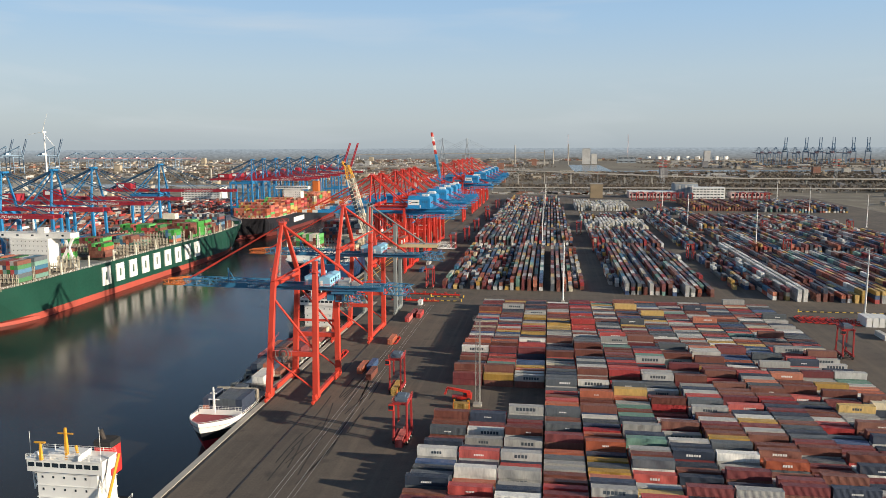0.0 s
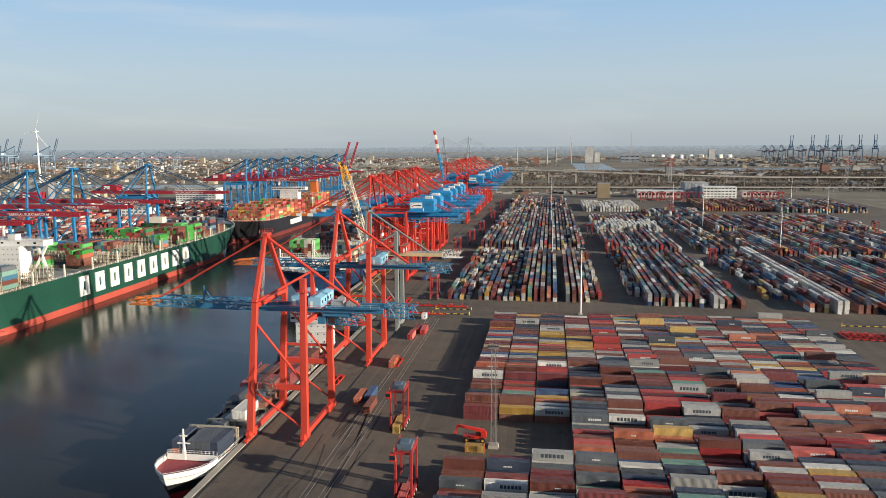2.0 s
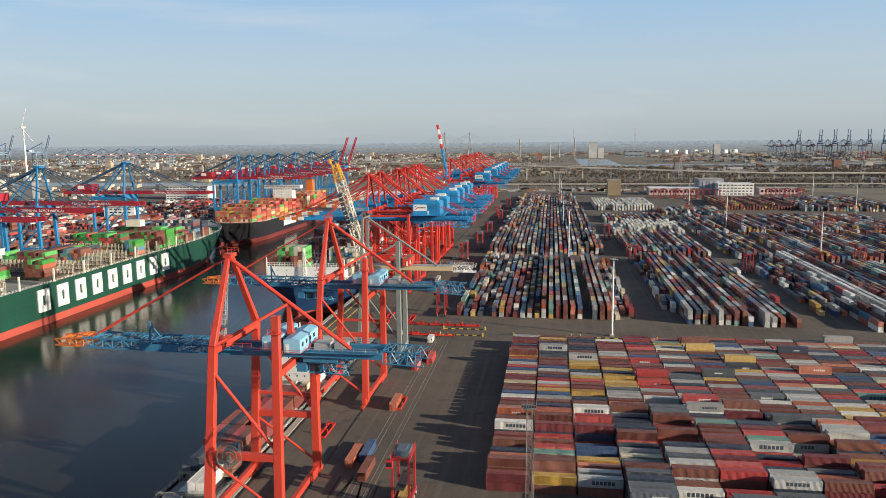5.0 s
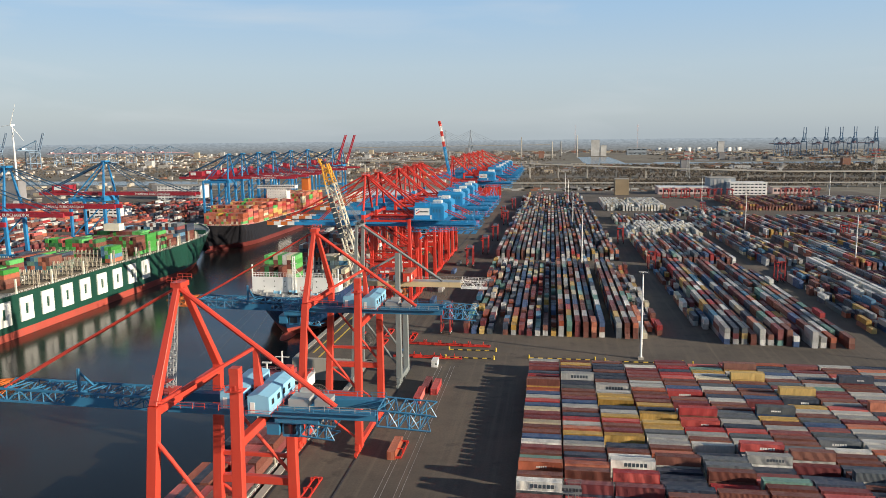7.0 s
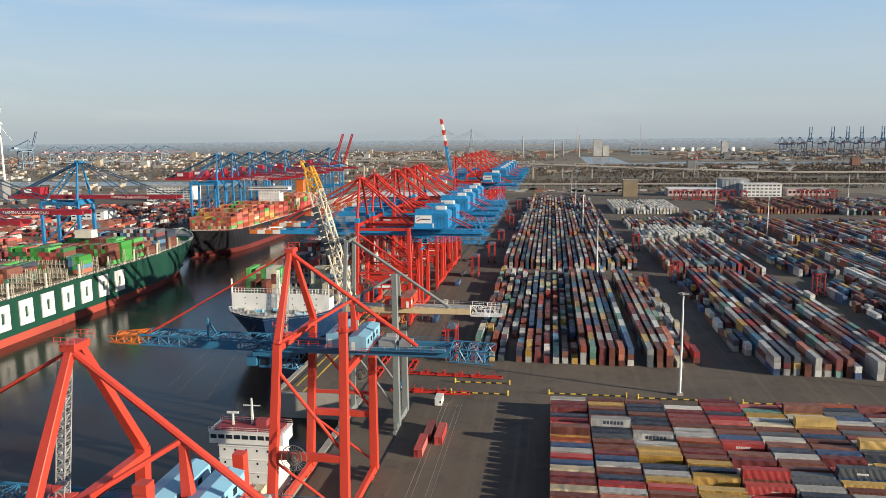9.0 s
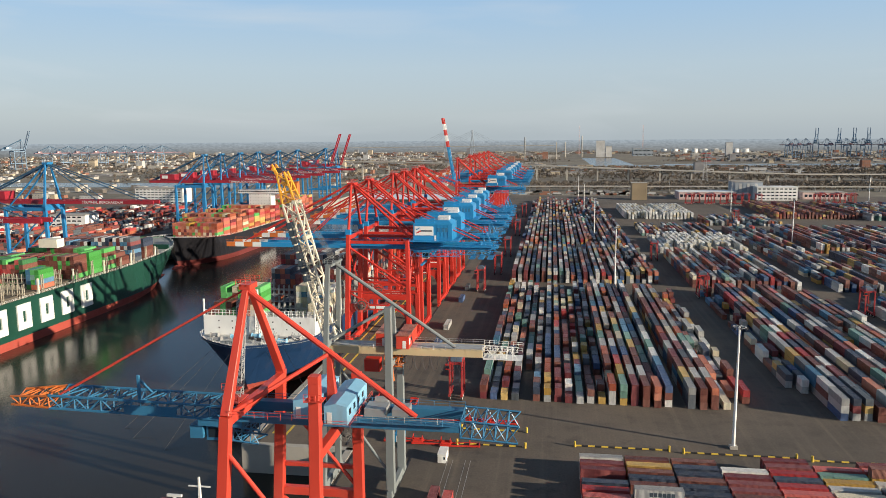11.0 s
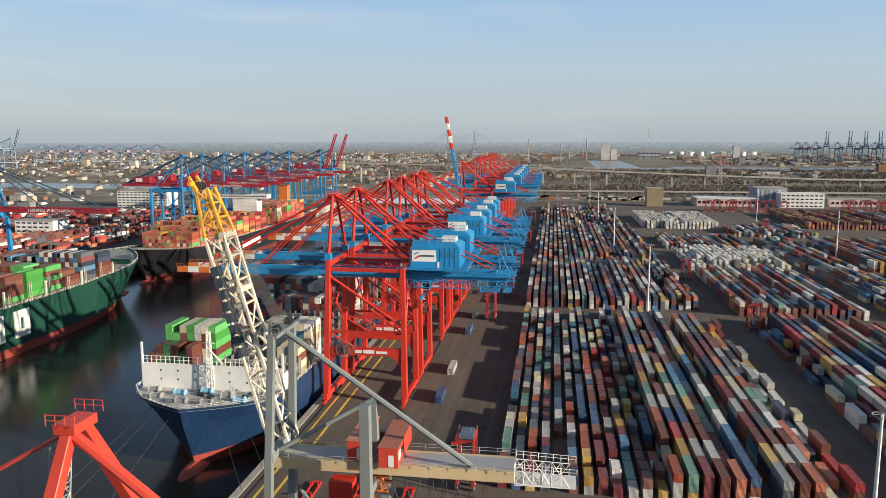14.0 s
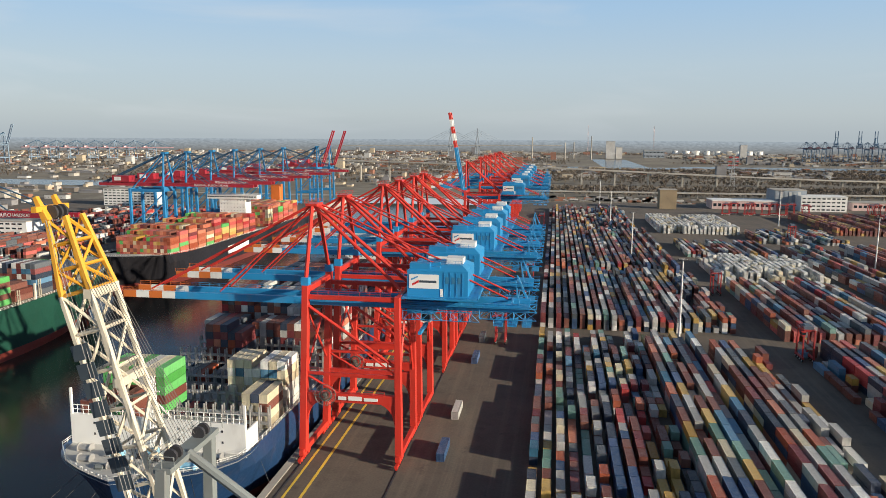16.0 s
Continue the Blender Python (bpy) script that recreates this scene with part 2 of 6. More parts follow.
# ---- geometry helpers ----
class Geo:
    """Collects boxes, beams and tubes, and makes one mesh of them."""

    def __init__(self):
        self.v, self.f, self.m = [], [], []

    def faces(self, pts, quads, m=0):
        n = len(self.v)
        self.v += [tuple(p) for p in pts]
        self.f += [tuple(n + i for i in q) for q in quads]
        self.m += [m] * len(quads)
        return self

    def box(self, lo, hi, m=0):
        x0, y0, z0 = lo
        x1, y1, z1 = hi
        return self.faces([(x0, y0, z0), (x1, y0, z0), (x1, y1, z0), (x0, y1, z0), (x0, y0, z1), (x1, y0, z1), (x1, y1, z1), (x0, y1, z1)],
                          [(3, 2, 1, 0), (4, 5, 6, 7), (0, 1, 5, 4), (1, 2, 6, 5), (2, 3, 7, 6), (3, 0, 4, 7)], m)

    def beam(self, p, q, w, h=None, m=0, w2=None, h2=None, chamfer=0.12):
        """A box girder from p to q with cut corners; w across, h upwards (w2, h2 at q)."""
        p, q = Vector(p), Vector(q)
        h = h or w
        w2, h2 = w2 or w, h2 or h
        d = (q - p).normalized()
        up = Vector((0, 0, 1)) if abs(d.z) < 0.8 else Vector((0, 1, 0))
        s = d.cross(up).normalized()
        u = s.cross(d)
        ring = []
        for c, a, b in ((p, w / 2, h / 2), (q, w2 / 2, h2 / 2)):
            k = chamfer * min(a, b)
            for i, j in ((-a + k, -b), (a - k, -b), (a, -b + k), (a, b - k), (a - k, b), (-a + k, b), (-a, b - k), (-a, -b + k)):
                ring.append(c + s * i + u * j)
        return self.faces(ring, [tuple(range(7, -1, -1)), tuple(range(8, 16))] + [(i, (i + 1) % 8, 8 + (i + 1) % 8, 8 + i) for i in range(8)], m)

    def tube(self, p, q, r, n=6, r2=None, m=0):
        p, q = Vector(p), Vector(q)
        d = (q - p).normalized()
        s = d.cross(Vector((0, 0, 1)) if abs(d.z) < 0.9 else Vector((1, 0, 0))).normalized()
        u = s.cross(d)
        r2 = r if r2 is None else r2
        ring = [c + (s * math.cos(a) + u * math.sin(a)) * k for c, k in ((p, r), (q, r2)) for a in (2 * math.pi * i / n for i in range(n))]
        return self.faces(ring, [tuple(range(n - 1, -1, -1)), tuple(range(n, 2 * n))] + [(i, (i + 1) % n, n + (i + 1) % n, n + i) for i in range(n)], m)

    def truss(self, p, q, w, h, n, r, m=0, side=None, taper=1.0):
        """A lattice box girder: four chords with posts and diagonals."""
        p, q = Vector(p), Vector(q)
        d = (q - p).normalized()
        s = Vector(side).normalized() if side else d.cross(Vector((0, 0, 1))).normalized()
        u = s.cross(d)
        corner = lambda i, a, b: p.lerp(q, i / n) + (s * a * w / 2 + u * b * h / 2) * (1 + (taper - 1) * i / n)
        cs = ((-1, -1), (1, -1), (1, 1), (-1, 1))
        for a, b in cs:
            self.tube(corner(0, a, b), corner(n, a, b), r, 5, m=m)
        for i in range(n):
            for k in range(4):
                a, b = cs[k], cs[(k + 1) % 4]
                if i % 2:
                    a, b = b, a
                self.tube(corner(i, *a), corner(i + 1, *b), r * 0.6, 4, m=m)
                self.tube(corner(i, *cs[k]), corner(i, *cs[(k + 1) % 4]), r * 0.6, 4, m=m)
        return self

    def rail(self, p, q, h=1.1, step=3.0, r=0.05, m=0):
        """A handrail with posts."""
        p, q = Vector(p), Vector(q)
        n = max(1, int((q - p).length / step))
        for i in range(n + 1):
            a = p.lerp(q, i / n)
            self.tube(a, a + Vector((0, 0, h)), r, 4, m=m)
        for k in (0.5, 1.0):
            self.tube(p + Vector((0, 0, h * k)), q + Vector((0, 0, h * k)), r, 4, m=m)
        return self

    def mesh(self, name, mats):
        me = bpy.data.meshes.new(name)
        me.from_pydata(self.v, [], self.f)
        for x in (mats if isinstance(mats, (list, tuple)) else [mats]):
            me.materials.append(x)
        me.polygons.foreach_set("material_index", self.m)
        me.update()
        return me


def part(name, geo, mats, parent=None, label=""):
    ob = new(name, geo.mesh(name, mats))
    if parent:
        ob.parent = parent
    return tagged(ob, label)


def parts(name, geos, mats, parent, label=""):
    return [part(name, g, mats, parent, label) for g in geos]


def beams(*rows):
    """One box girder each: (start, end, width, height)."""
    return [Geo().beam(*r) for r in rows]


def thing(name, at, label, category, group=""):
    ob = new(name)
    ob.location = at
    ob.empty_display_size = 2
    return tagged(ob, label, category, group)


def solid(name, geo, mats, label, category, group="", kind=""):
    return tagged(part(name, geo, mats), label, category, group, kind)


# ---- ground, quays, water ----
def slab(name, rects, z, mat, label="", kind="structure"):
    g = Geo()
    for x0, y0, x1, y1 in rects:
        g.faces([(x0, y0, z), (x1, y0, z), (x1, y1, z), (x0, y1, z)], [(0, 1, 2, 3)])
    return tagged(part(name, g, mat), label, kind=kind)


ZW = -9.0
FAR = 4900
slab("ground", [(-98, -1500, FAR, 402), (-131.5, 402, FAR, 1420), (-FAR, 1420, FAR, FAR), (-FAR, -1500, -366, 1420)], -0.06, LAND, "flat brown and green land reaching the horizon")
slab("road", [(-97.2, -600, 470, 402), (-130.6, 402, 470, 1400)], 0.0, ASPH, "dark worn terminal asphalt with tyre marks")
slab("pavement", [(-900, -600, -367, 1300)], 0.0, ASPH, "dark asphalt of the opposite container terminal")
slab("water", [(-366, -1500, -90, 1420)], ZW, WATER, "dark murky harbour water with faint ripples")
slab("river", [(-40, 2560, 330, 2700), (90, 2700, 230, 3500), (330, 2640, 1500, 2800), (-2600, 1560, -640, 1700), (-1500, 2500, -700, 2560)], 0.1, RIVER, "pale grey river water in the distance")

g = Geo()
g.box((-99.2, -600, ZW - 4), (-97.0, 402, 0.25)).box((-132.6, 400.2, ZW - 4), (-97.0, 402.4, 0.25)).box((-132.6, 402.4, ZW - 4), (-130.4, 1420, 0.25))
tagged(part("quay_wall", g, CONC), "pale concrete quay wall with a raised coping", kind="structure")
g = Geo()
g.box((-367, -1500, ZW - 4), (-365, 1420, 0.25))
tagged(part("quay_wall", g, CONC), "concrete quay wall of the opposite terminal", kind="structure")

g = Geo()
for x, y0, y1 in ((-78.5, -300, 398), (-96.0, -300, 398), (-100, 404, 1400), (-128.3, 404, 1400)):
    g.box((x - 0.35, y0, 0.0), (x + 0.35, y1, 0.06))
    g.box((x - 0.05, y0, 0.06), (x + 0.05, y1, 0.16))
tagged(part("crane_rail", g, DARK), "dark steel crane rails set into the quay", kind="structure")
g = Geo()
for x, y0, y1, w in ((-126.2, 410, 1400, 0.7), (-121.6, 404, 1400, 0.8)):
    g.box((x - w / 2, y0, 0.004), (x + w / 2, y1, 0.03))
tagged(part("trim", g, YEL), "worn yellow painted lines along the quay", kind="structure")
g = Geo()
for x, y0, y1 in ((-66.6, -300, 398), (-61.4, -300, 398)):
    for k in (-0.75, 0.75):
        g.box((x + k - 0.05, y0, 0.004), (x + k + 0.05, y1, 0.03))
tagged(part("trim", g, GALV), "thin steel railway tracks set in the quay", kind="structure")
rt0 = random.Random(5)
g = Geo()
for i in range(26):
    x, y = rt0.uniform(-74, -58), rt0.uniform(150, 232)
    a, c = rt0.uniform(-0.10, 0.16), rt0.uniform(-0.02, 0.02)
    for k in range(8):
        p0 = Vector((x + a * 3 * k + c * k * k, y + 3 * k, 0.006))
        p1 = Vector((x + a * 3 * (k + 1) + c * (k + 1) ** 2, y + 3 * (k + 1), 0.006))
        g.faces([p0 + Vector((-0.25, 0, 0)), p0 + Vector((0.25, 0, 0)), p1 + Vector((0.25, 0, 0)), p1 + Vector((-0.25, 0, 0))], [(0, 1, 2, 3)])
tagged(part("tyre_marks", g, TYRE), "black curved tyre marks on the asphalt", kind="structure")


# ---- containers ----
L40, L20, W, H = 11.9, 5.9, 2.44, 2.6
MIX = "brown brown brown brown brown brown brown maroon maroon maroon maroon red red red orange navy navy navy navy navy slate slate slate grey grey grey grey grey grey grey grey white white blue yellow cream teal".split()
MIX_B = "brown brown brown brown brown maroon maroon red orange orange navy navy slate slate grey grey grey grey white white white blue blue sky yellow yellow teal cream".split()
rnd = random.Random(7)


class Yard:
    """Many boxes joined in one mesh, with their painted markings."""

    def __init__(self):
        self.lo, self.hi, self.mi, self.marks = [], [], [], []

    def add(self, x, y, z, lx, ly, h, key, mark=False):
        self.lo.append((x, y, z))
        self.hi.append((x + lx, y + ly, z + h - 0.07))
        self.mi.append(IDX[key])
        if mark and key not in ("yellow", "brown", "maroon", "cream") and rnd.random() < 0.6 or mark and rnd.random() < 0.06:
            c = ID if key in ("white", "grey", "cream", "teal", "yellow") else IW
            n = rnd.choice((4, 6, 6)) if lx > 8 else 3
            tall = rnd.choice((0.8, 1.0, 1.15)) if c == ID else rnd.choice((0.4, 0.5, 0.7))
            w = n * tall * 1.0
            o = x + lx * rnd.choice((0.5, 0.5, 0.62)) - w / 2
            for i in range(n):
                self.marks.append(((o + i * w / n, y - 0.02, z + 0.85), (o + (i + 0.76) * w / n, y, z + 0.85 + tall), c))

    def make(self, name, label, category, top_rails=True):
        lo, hi = np.array(self.lo), np.array(self.hi)
        n = len(lo)
        pick = np.array([(0, 0, 0), (1, 0, 0), (1, 1, 0), (0, 1, 0), (0, 0, 1), (1, 0, 1), (1, 1, 1), (0, 1, 1)])
        v = np.where(pick[None] == 1, hi[:, None], lo[:, None]).reshape(-1, 3)
        # sunk roof panel inside a frame
        k, d = 0.16, 0.07
        v2 = np.repeat(np.stack([lo[:, :2] + k, hi[:, :2] - k], 1)[:, None], 4, 1)
        roof = np.stack([np.stack([v2[:, 0, a, 0], v2[:, 0, b, 1], hi[:, 2] - d], -1) for a, b in ((0, 0), (1, 0), (1, 1), (0, 1))], 1).reshape(-1, 3)
        faces = []
        for i in range(n):
            a, r = 8 * i, 8 * n + 4 * i
            faces += [(a, a + 1, a + 5, a + 4), (a + 1, a + 2, a + 6, a + 5), (a + 2, a + 3, a + 7, a + 6), (a + 3, a, a + 4, a + 7),
                      (a + 4, a + 5, r + 1, r), (a + 5, a + 6, r + 2, r + 1), (a + 6, a + 7, r + 3, r + 2), (a + 7, a + 4, r, r + 3), (r, r + 1, r + 2, r + 3)]
        mi = np.repeat(np.array(self.mi), 9).tolist()
        g = Geo()
        g.v, g.f, g.m = np.concatenate([v, roof]).tolist(), faces, mi
        for a, b, c in self.marks:
            g.box(a, b, c)
        return tagged(part(name, g, BOXM), label, category, kind="stuff")


def boxes_40(col):
    """A forty-foot container along x, with pressed ribs in its sides and roof."""
    g = Geo()
    n, d = 84, 0.04
    # frame
    for x in (0, L40 - 0.18):
        for y in (0, W - 0.18):
            g.box((x, y, 0), (x + 0.18, y + 0.18, H))
    for z in (0, H - 0.14):
        for y in (0, W - 0.12):
            g.box((0.18, y, z), (L40 - 0.18, y + 0.12, z + 0.14))
        for x in (0, L40 - 0.12):
            g.box((x, 0.18, z), (x + 0.12, W - 0.18, z + 0.14))
    xs = np.linspace(0.18, L40 - 0.18, 2 * n + 1)
    pts, q = [], []
    for i, x in enumerate(xs):
        o = 0.02 if i % 4 < 2 else 0.02 + d
        pts += [(x, o, 0.14), (x, o, H - 0.14), (x, 0.12, H - 0.02 - o * 0.6), (x, W - 0.12, H - 0.02 - o * 0.6), (x, W - o, H - 0.14), (x, W - o, 0.14)]
    for i in range(len(xs) - 1):
        a, b = 6 * i, 6 * (i + 1)
        q += [(a, b, b + 1, a + 1), (a + 2, b + 2, b + 3, a + 3), (a + 4, b + 4, b + 5, a + 5)]
    g.faces(pts, q)
    g.box((L40 - 0.10, 0.16, 0.12), (L40 - 0.06, W - 0.16, H - 0.12))
    return g


def door_leaf():
    g = Geo()
    g.box((0.03, 0.0, 0.14), (0.08, 1.03, H - 0.14))
    for y in (0.25, 0.8):
        g.tube((-0.01, y, 0.2), (-0.01, y, H - 0.2), 0.03, 5)
    return g


PROTO = {}


def container(key, x, y, z, marked):
    """A thing of its own: body, two door leaves and a painted marking."""
    if key not in PROTO:
        b = boxes_40(key).mesh("container_body", BOX[IDX[key]])
        dm = door_leaf().mesh("door_leaf", BOX[IDX[key]])
        dark = key in ("white", "grey", "cream", "teal", "yellow")
        mk = Geo()
        for i in range(6 if dark else 5):
            if dark:
                mk.box((3.6 + 1.05 * i, -0.015, 0.8), (4.4 + 1.05 * i, 0.015, 1.85))
            else:
                mk.box((4.8 + 0.6 * i, -0.015, 0.9), (5.2 + 0.6 * i, 0.015, 1.4))
        mk = mk.mesh("marking", MARK_D if dark else MARK_W)
        PROTO[key] = (b, dm, mk)
    b, dm, mk = PROTO[key]
    ob = new("shipping_container", b)
    ob.location = (x, y, z)
    tagged(ob, WORDS.get(key, key) + " corrugated steel shipping container in the yard stack", "container", "containers in the yard block")
    for i in range(2):
        dl = new("door", dm)
        dl.parent, dl.location = ob, (0, 0.18 + i * 1.05, 0)
    if marked:
        o = new("marking", mk)
        o.parent = ob


WORDS = dict(brown="rust-brown", maroon="dark maroon", navy="dark navy blue", slate="slate blue-grey", sky="bright light blue", cream="pale cream", lime="bright green", grey="dirty light grey", white="dirty white", teal="pale teal", red="bright red", orange="faded orange", blue="mid blue", green="dark green", yellow="mustard yellow")

# front block: boxes lie across the quay's direction, thirteen bays
yard = Yard()
PX, PY = 12.5, 3.9
singles = 0
for k in range(13):
    x = -29.3 + PX * k
    drift = None
    for j in range(78):
        y = 97.0 + PY * j
        if k < 1 and 203 < y < 246 or k < 3 and 209 < y < 246 or y > 396 + k * 0.4:
            continue
        if k == 12 and y < 240 and rnd.random() < 0.3:
            continue
        even = y > 300
        mix = MIX + "yellow yellow navy navy navy brown brown red red blue maroon slate orange".split() if even else MIX + ("brown navy maroon slate " * 6).split() if y < 235 and k > 5 else MIX + ["navy", "brown", "slate", "maroon", "red", "brown", "maroon", "navy", "orange"]
        n = rnd.choices((1, 2, 3), (0.05, 0.90, 0.05) if even else (0.16, 0.64, 0.20))[0] + (1 if not even and noise.noise((k * 0.31, y * 0.03, 2.0)) > 0.28 else 0)
        n = min(2 if k < 3 and 244 < y < 251 else 3, n)
        if drift is None or rnd.random() < 0.5:
            drift = rnd.choice(mix)
        for t in range(n):
            key = drift if rnd.random() < 0.15 else rnd.choice(mix)
            jx, jy = rnd.uniform(-0.08, 0.08), rnd.uniform(-0.1, 0.1)
            if k < 4 and y > 248 and singles < 300:
                singles += 1
                container(key, x + jx, y + jy, t * H, key not in ("brown", "yellow", "maroon") and rnd.random() < 0.65)
            else:
                yard.add(x + jx, y + jy, t * H, L40, W, H, key, True)
yard.make("container_stacks", "rows of stacked multicoloured shipping containers, two or three high", "container stack")


def rows_y(name, xs, y0, y1, heights, mix, run=0.6, short=0.15, gaps=0.06, label=""):
    """A block whose boxes lie along the quay's direction, row beside row."""
    yd = Yard()
    for x in xs:
        top = rnd.choice(heights)
        key = rnd.choice(mix)
        y = y0 + rnd.uniform(0, 1.2)
        if rnd.random() < gaps * 2:
            y += 12.4 * rnd.randint(1, 2)
        end = y1 - (12.4 * rnd.randint(0, 2) if rnd.random() < gaps * 3 else 0)
        while y + L40 < end + 3:
            sh = rnd.random() < short
            ln = L20 if sh else L40
            n = top if rnd.random() < run else rnd.choice(heights)
            if rnd.random() > gaps:
                for t in range(n):
                    if rnd.random() < 0.65:
                        key = rnd.choice(mix)
                    yd.add(x + rnd.uniform(-0.07, 0.07), y, t * H, W, ln, H, key)
            y += ln + 0.5
    return yd.make(name, label or "long rows of stacked multicoloured shipping containers", "container stack")


sp = lambda a, b, d=3.85: [a + d * i for i in range(int((b - a) / d) + 1)]
rows_y("container_stacks", sp(-63.0, -19), 449.5, 659, (1, 1, 2, 2, 2), MIX_B + ["brown", "maroon", "navy", "slate", "teal"], 0.3, 0.85, 0.08)
rows_y("container_stacks", sp(-17.0, 4), 449, 655, (3, 3, 3, 2), MIX_B, 0.9, 0.0, 0.0)
rows_y("container_stacks", sp(10.0, 18), 448.5, 640, (3, 3), MIX_B, 0.9, 0.0, 0.0)
rows_y("container_stacks", sp(18.2, 31), 449.5, 655, (1, 1, 2), MIX_B, 0.3, 0.5, 0.12)
rows_y("container_stacks", sp(-63, 12), 671.5, 815, (2, 3, 3, 3), MIX_B + ["slate", "slate", "navy"], 0.92, 0.1, 0.01)
rows_y("container_stacks", sp(12.8, 31), 675, 815, (1, 2, 3), MIX_B, 0.4, 0.5, 0.12)
rows_y("container_stacks", sp(-63, 28), 824, 1040, (2, 3, 3), MIX_B + ["slate", "brown"], 0.88, 0.15, 0.03)
rows_y("container_stacks", sp(-63, 24), 1052, 1290, (1, 2, 3), MIX_B, 0.6, 0.3, 0.12)
rows_y("container_stacks", sp(50, 57), 470, 650, (1, 2, 1), MIX_B, 0.3, 0.5, 0.2)
rows_y("container_stacks", sp(58, 85), 444, 648, (3, 3, 2), MIX_B + ["brown", "maroon", "brown", "navy"], 0.97, 0.0, 0.0)
rows_y("container_stacks", sp(87.5, 112), 442, 640, (2, 2, 3), MIX_B + ["brown", "maroon", "brown"], 0.92, 0.1, 0.03)
rows_y("container_stacks", sp(50, 112), 664, 792, (2, 2, 3), MIX_B + ["yellow", "white", "brown"], 0.9, 0.1, 0.02)
REEF = "white white white white white grey cream".split()
rows_y("container_stacks", sp(50, 117), 806, 898, (2, 3, 3), REEF, 0.6, 1.0, 0.12, "stacks of white refrigerated containers")
rows_y("container_stacks", sp(48, 118), 912, 985, (1, 2, 2), MIX_B + ["white", "brown", "brown"], 0.8, 0.1, 0.03)
rows_y("container_stacks", sp(46, 120), 1060, 1190, (2, 3, 3), REEF, 0.7, 1.0, 0.08, "stacks of white refrigerated containers")
rows_y("container_stacks", sp(131, 150), 470, 640, (1, 1, 2), MIX_B, 0.4, 0.4, 0.2)
rows_y("container_stacks", sp(147, 158), 437, 640, (1, 2, 3), MIX_B, 0.6, 0.1, 0.05)
rows_y("container_stacks", sp(160.5, 166), 434, 655, (3,), ["white", "white", "grey"], 1.0, 0.0, 0.0, "long stack of white refrigerated containers, three high")
rows_y("container_stacks", sp(168.5, 182), 436, 640, (2, 3), ["brown", "maroon", "brown", "navy"], 0.7, 0.1, 0.05)
rows_y("container_stacks", sp(186, 290), 434, 620, (2, 3), MIX_B + ["navy", "brown", "maroon", "brown"], 0.95, 0.05, 0.02)
rows_y("container_stacks", sp(130, 158), 660, 960, (2, 3), MIX_B + ["brown", "maroon"], 0.9, 0.1, 0.04)
rows_y("container_stacks", sp(176, 340), 650, 800, (2, 3), MIX_B + ["brown", "maroon", "yellow", "brown", "orange"], 0.95, 0.1, 0.01)
rows_y("container_stacks", sp(176, 340), 815, 960, (2, 3), MIX_B + ["brown", "maroon", "orange", "brown", "brown"], 0.95, 0.1, 0.01)
rows_y("container_stacks", sp(215, 300), 1075, 1230, (2, 3), ["brown", "orange", "brown", "yellow", "maroon", "brown"], 0.95, 0.1, 0.01)
rows_y("container_stacks", sp(310, 420), 1060, 1230, (2, 3), MIX_B, 0.8, 0.2, 0.05)
rows_y("container_stacks", sp(300, 440), 440, 620, (1, 2, 3), MIX_B, 0.7, 0.2, 0.08)
rows_y("container_stacks", sp(124, 200), 1000, 1080, (1, 2), MIX_B, 0.6, 0.3, 0.15)
# opposite terminal
RED = "brown maroon brown red brown orange brown navy slate grey maroon slate white".split()
for a, b, y0, y1 in ((-560, -440, 250, 420), (-560, -440, 440, 600), (-560, -440, 620, 790), (-600, -440, 810, 980), (-600, -440, 1000, 1180), (-740, -610, 500, 760), (-740, -610, 800, 1100), (-860, -760, 700, 1000)):
    rows_y("container_stacks", sp(a, b, 5.2), y0, y1, (1, 2, 3), RED, 0.5, 0.2, 0.12, "rows of red and brown containers on the opposite terminal")


# ---- light masts ----
def light_mast():
    t = thing("light_mast", (0, 0, 0), "tall white tapered steel light mast on a concrete foot", "light mast", "light masts of the yard")
    part("foot", Geo().box((-1.1, -1.1, 0), (1.1, 1.1, 0.9)), CONC, t)
    part("pole", Geo().tube((0, 0, 0.9), (0, 0, 38), 0.55, 12, 0.28), WHITE, t)
    g = Geo()
    for i in range(12):
        a, b = 2 * math.pi * i / 12, 2 * math.pi * (i + 1) / 12
        g.tube((1.9 * math.cos(a), 1.9 * math.sin(a), 38), (1.9 * math.cos(b), 1.9 * math.sin(b), 38), 0.09, 4)
        if i % 2 == 0:
            g.tube((0, 0, 38.2), (1.9 * math.cos(a), 1.9 * math.sin(a), 38), 0.07, 4)
    part("head_ring", g, GALV, t)
    for i in range(8):
        a = 2 * math.pi * i / 8
        c = Vector((2.0 * math.cos(a), 2.0 * math.sin(a), 37.9))
        part("floodlight", Geo().beam(c, c + Vector((0.5 * math.cos(a), 0.5 * math.sin(a), -0.35)), 0.6, 0.3), DARK, t)
    return t


mast = light_mast()
mast.matrix_basis = pose(17.6, 417, 0)
for x, y in ((2, 662), (1, 880), (1, 1104), (1, 1298), (188, 405), (193, 656), (172, 876), (181, 1145), (370, 870), (360, 1033), (377, 1241), (362, 660)):
    copy_thing(mast, pose(x, y, 0))

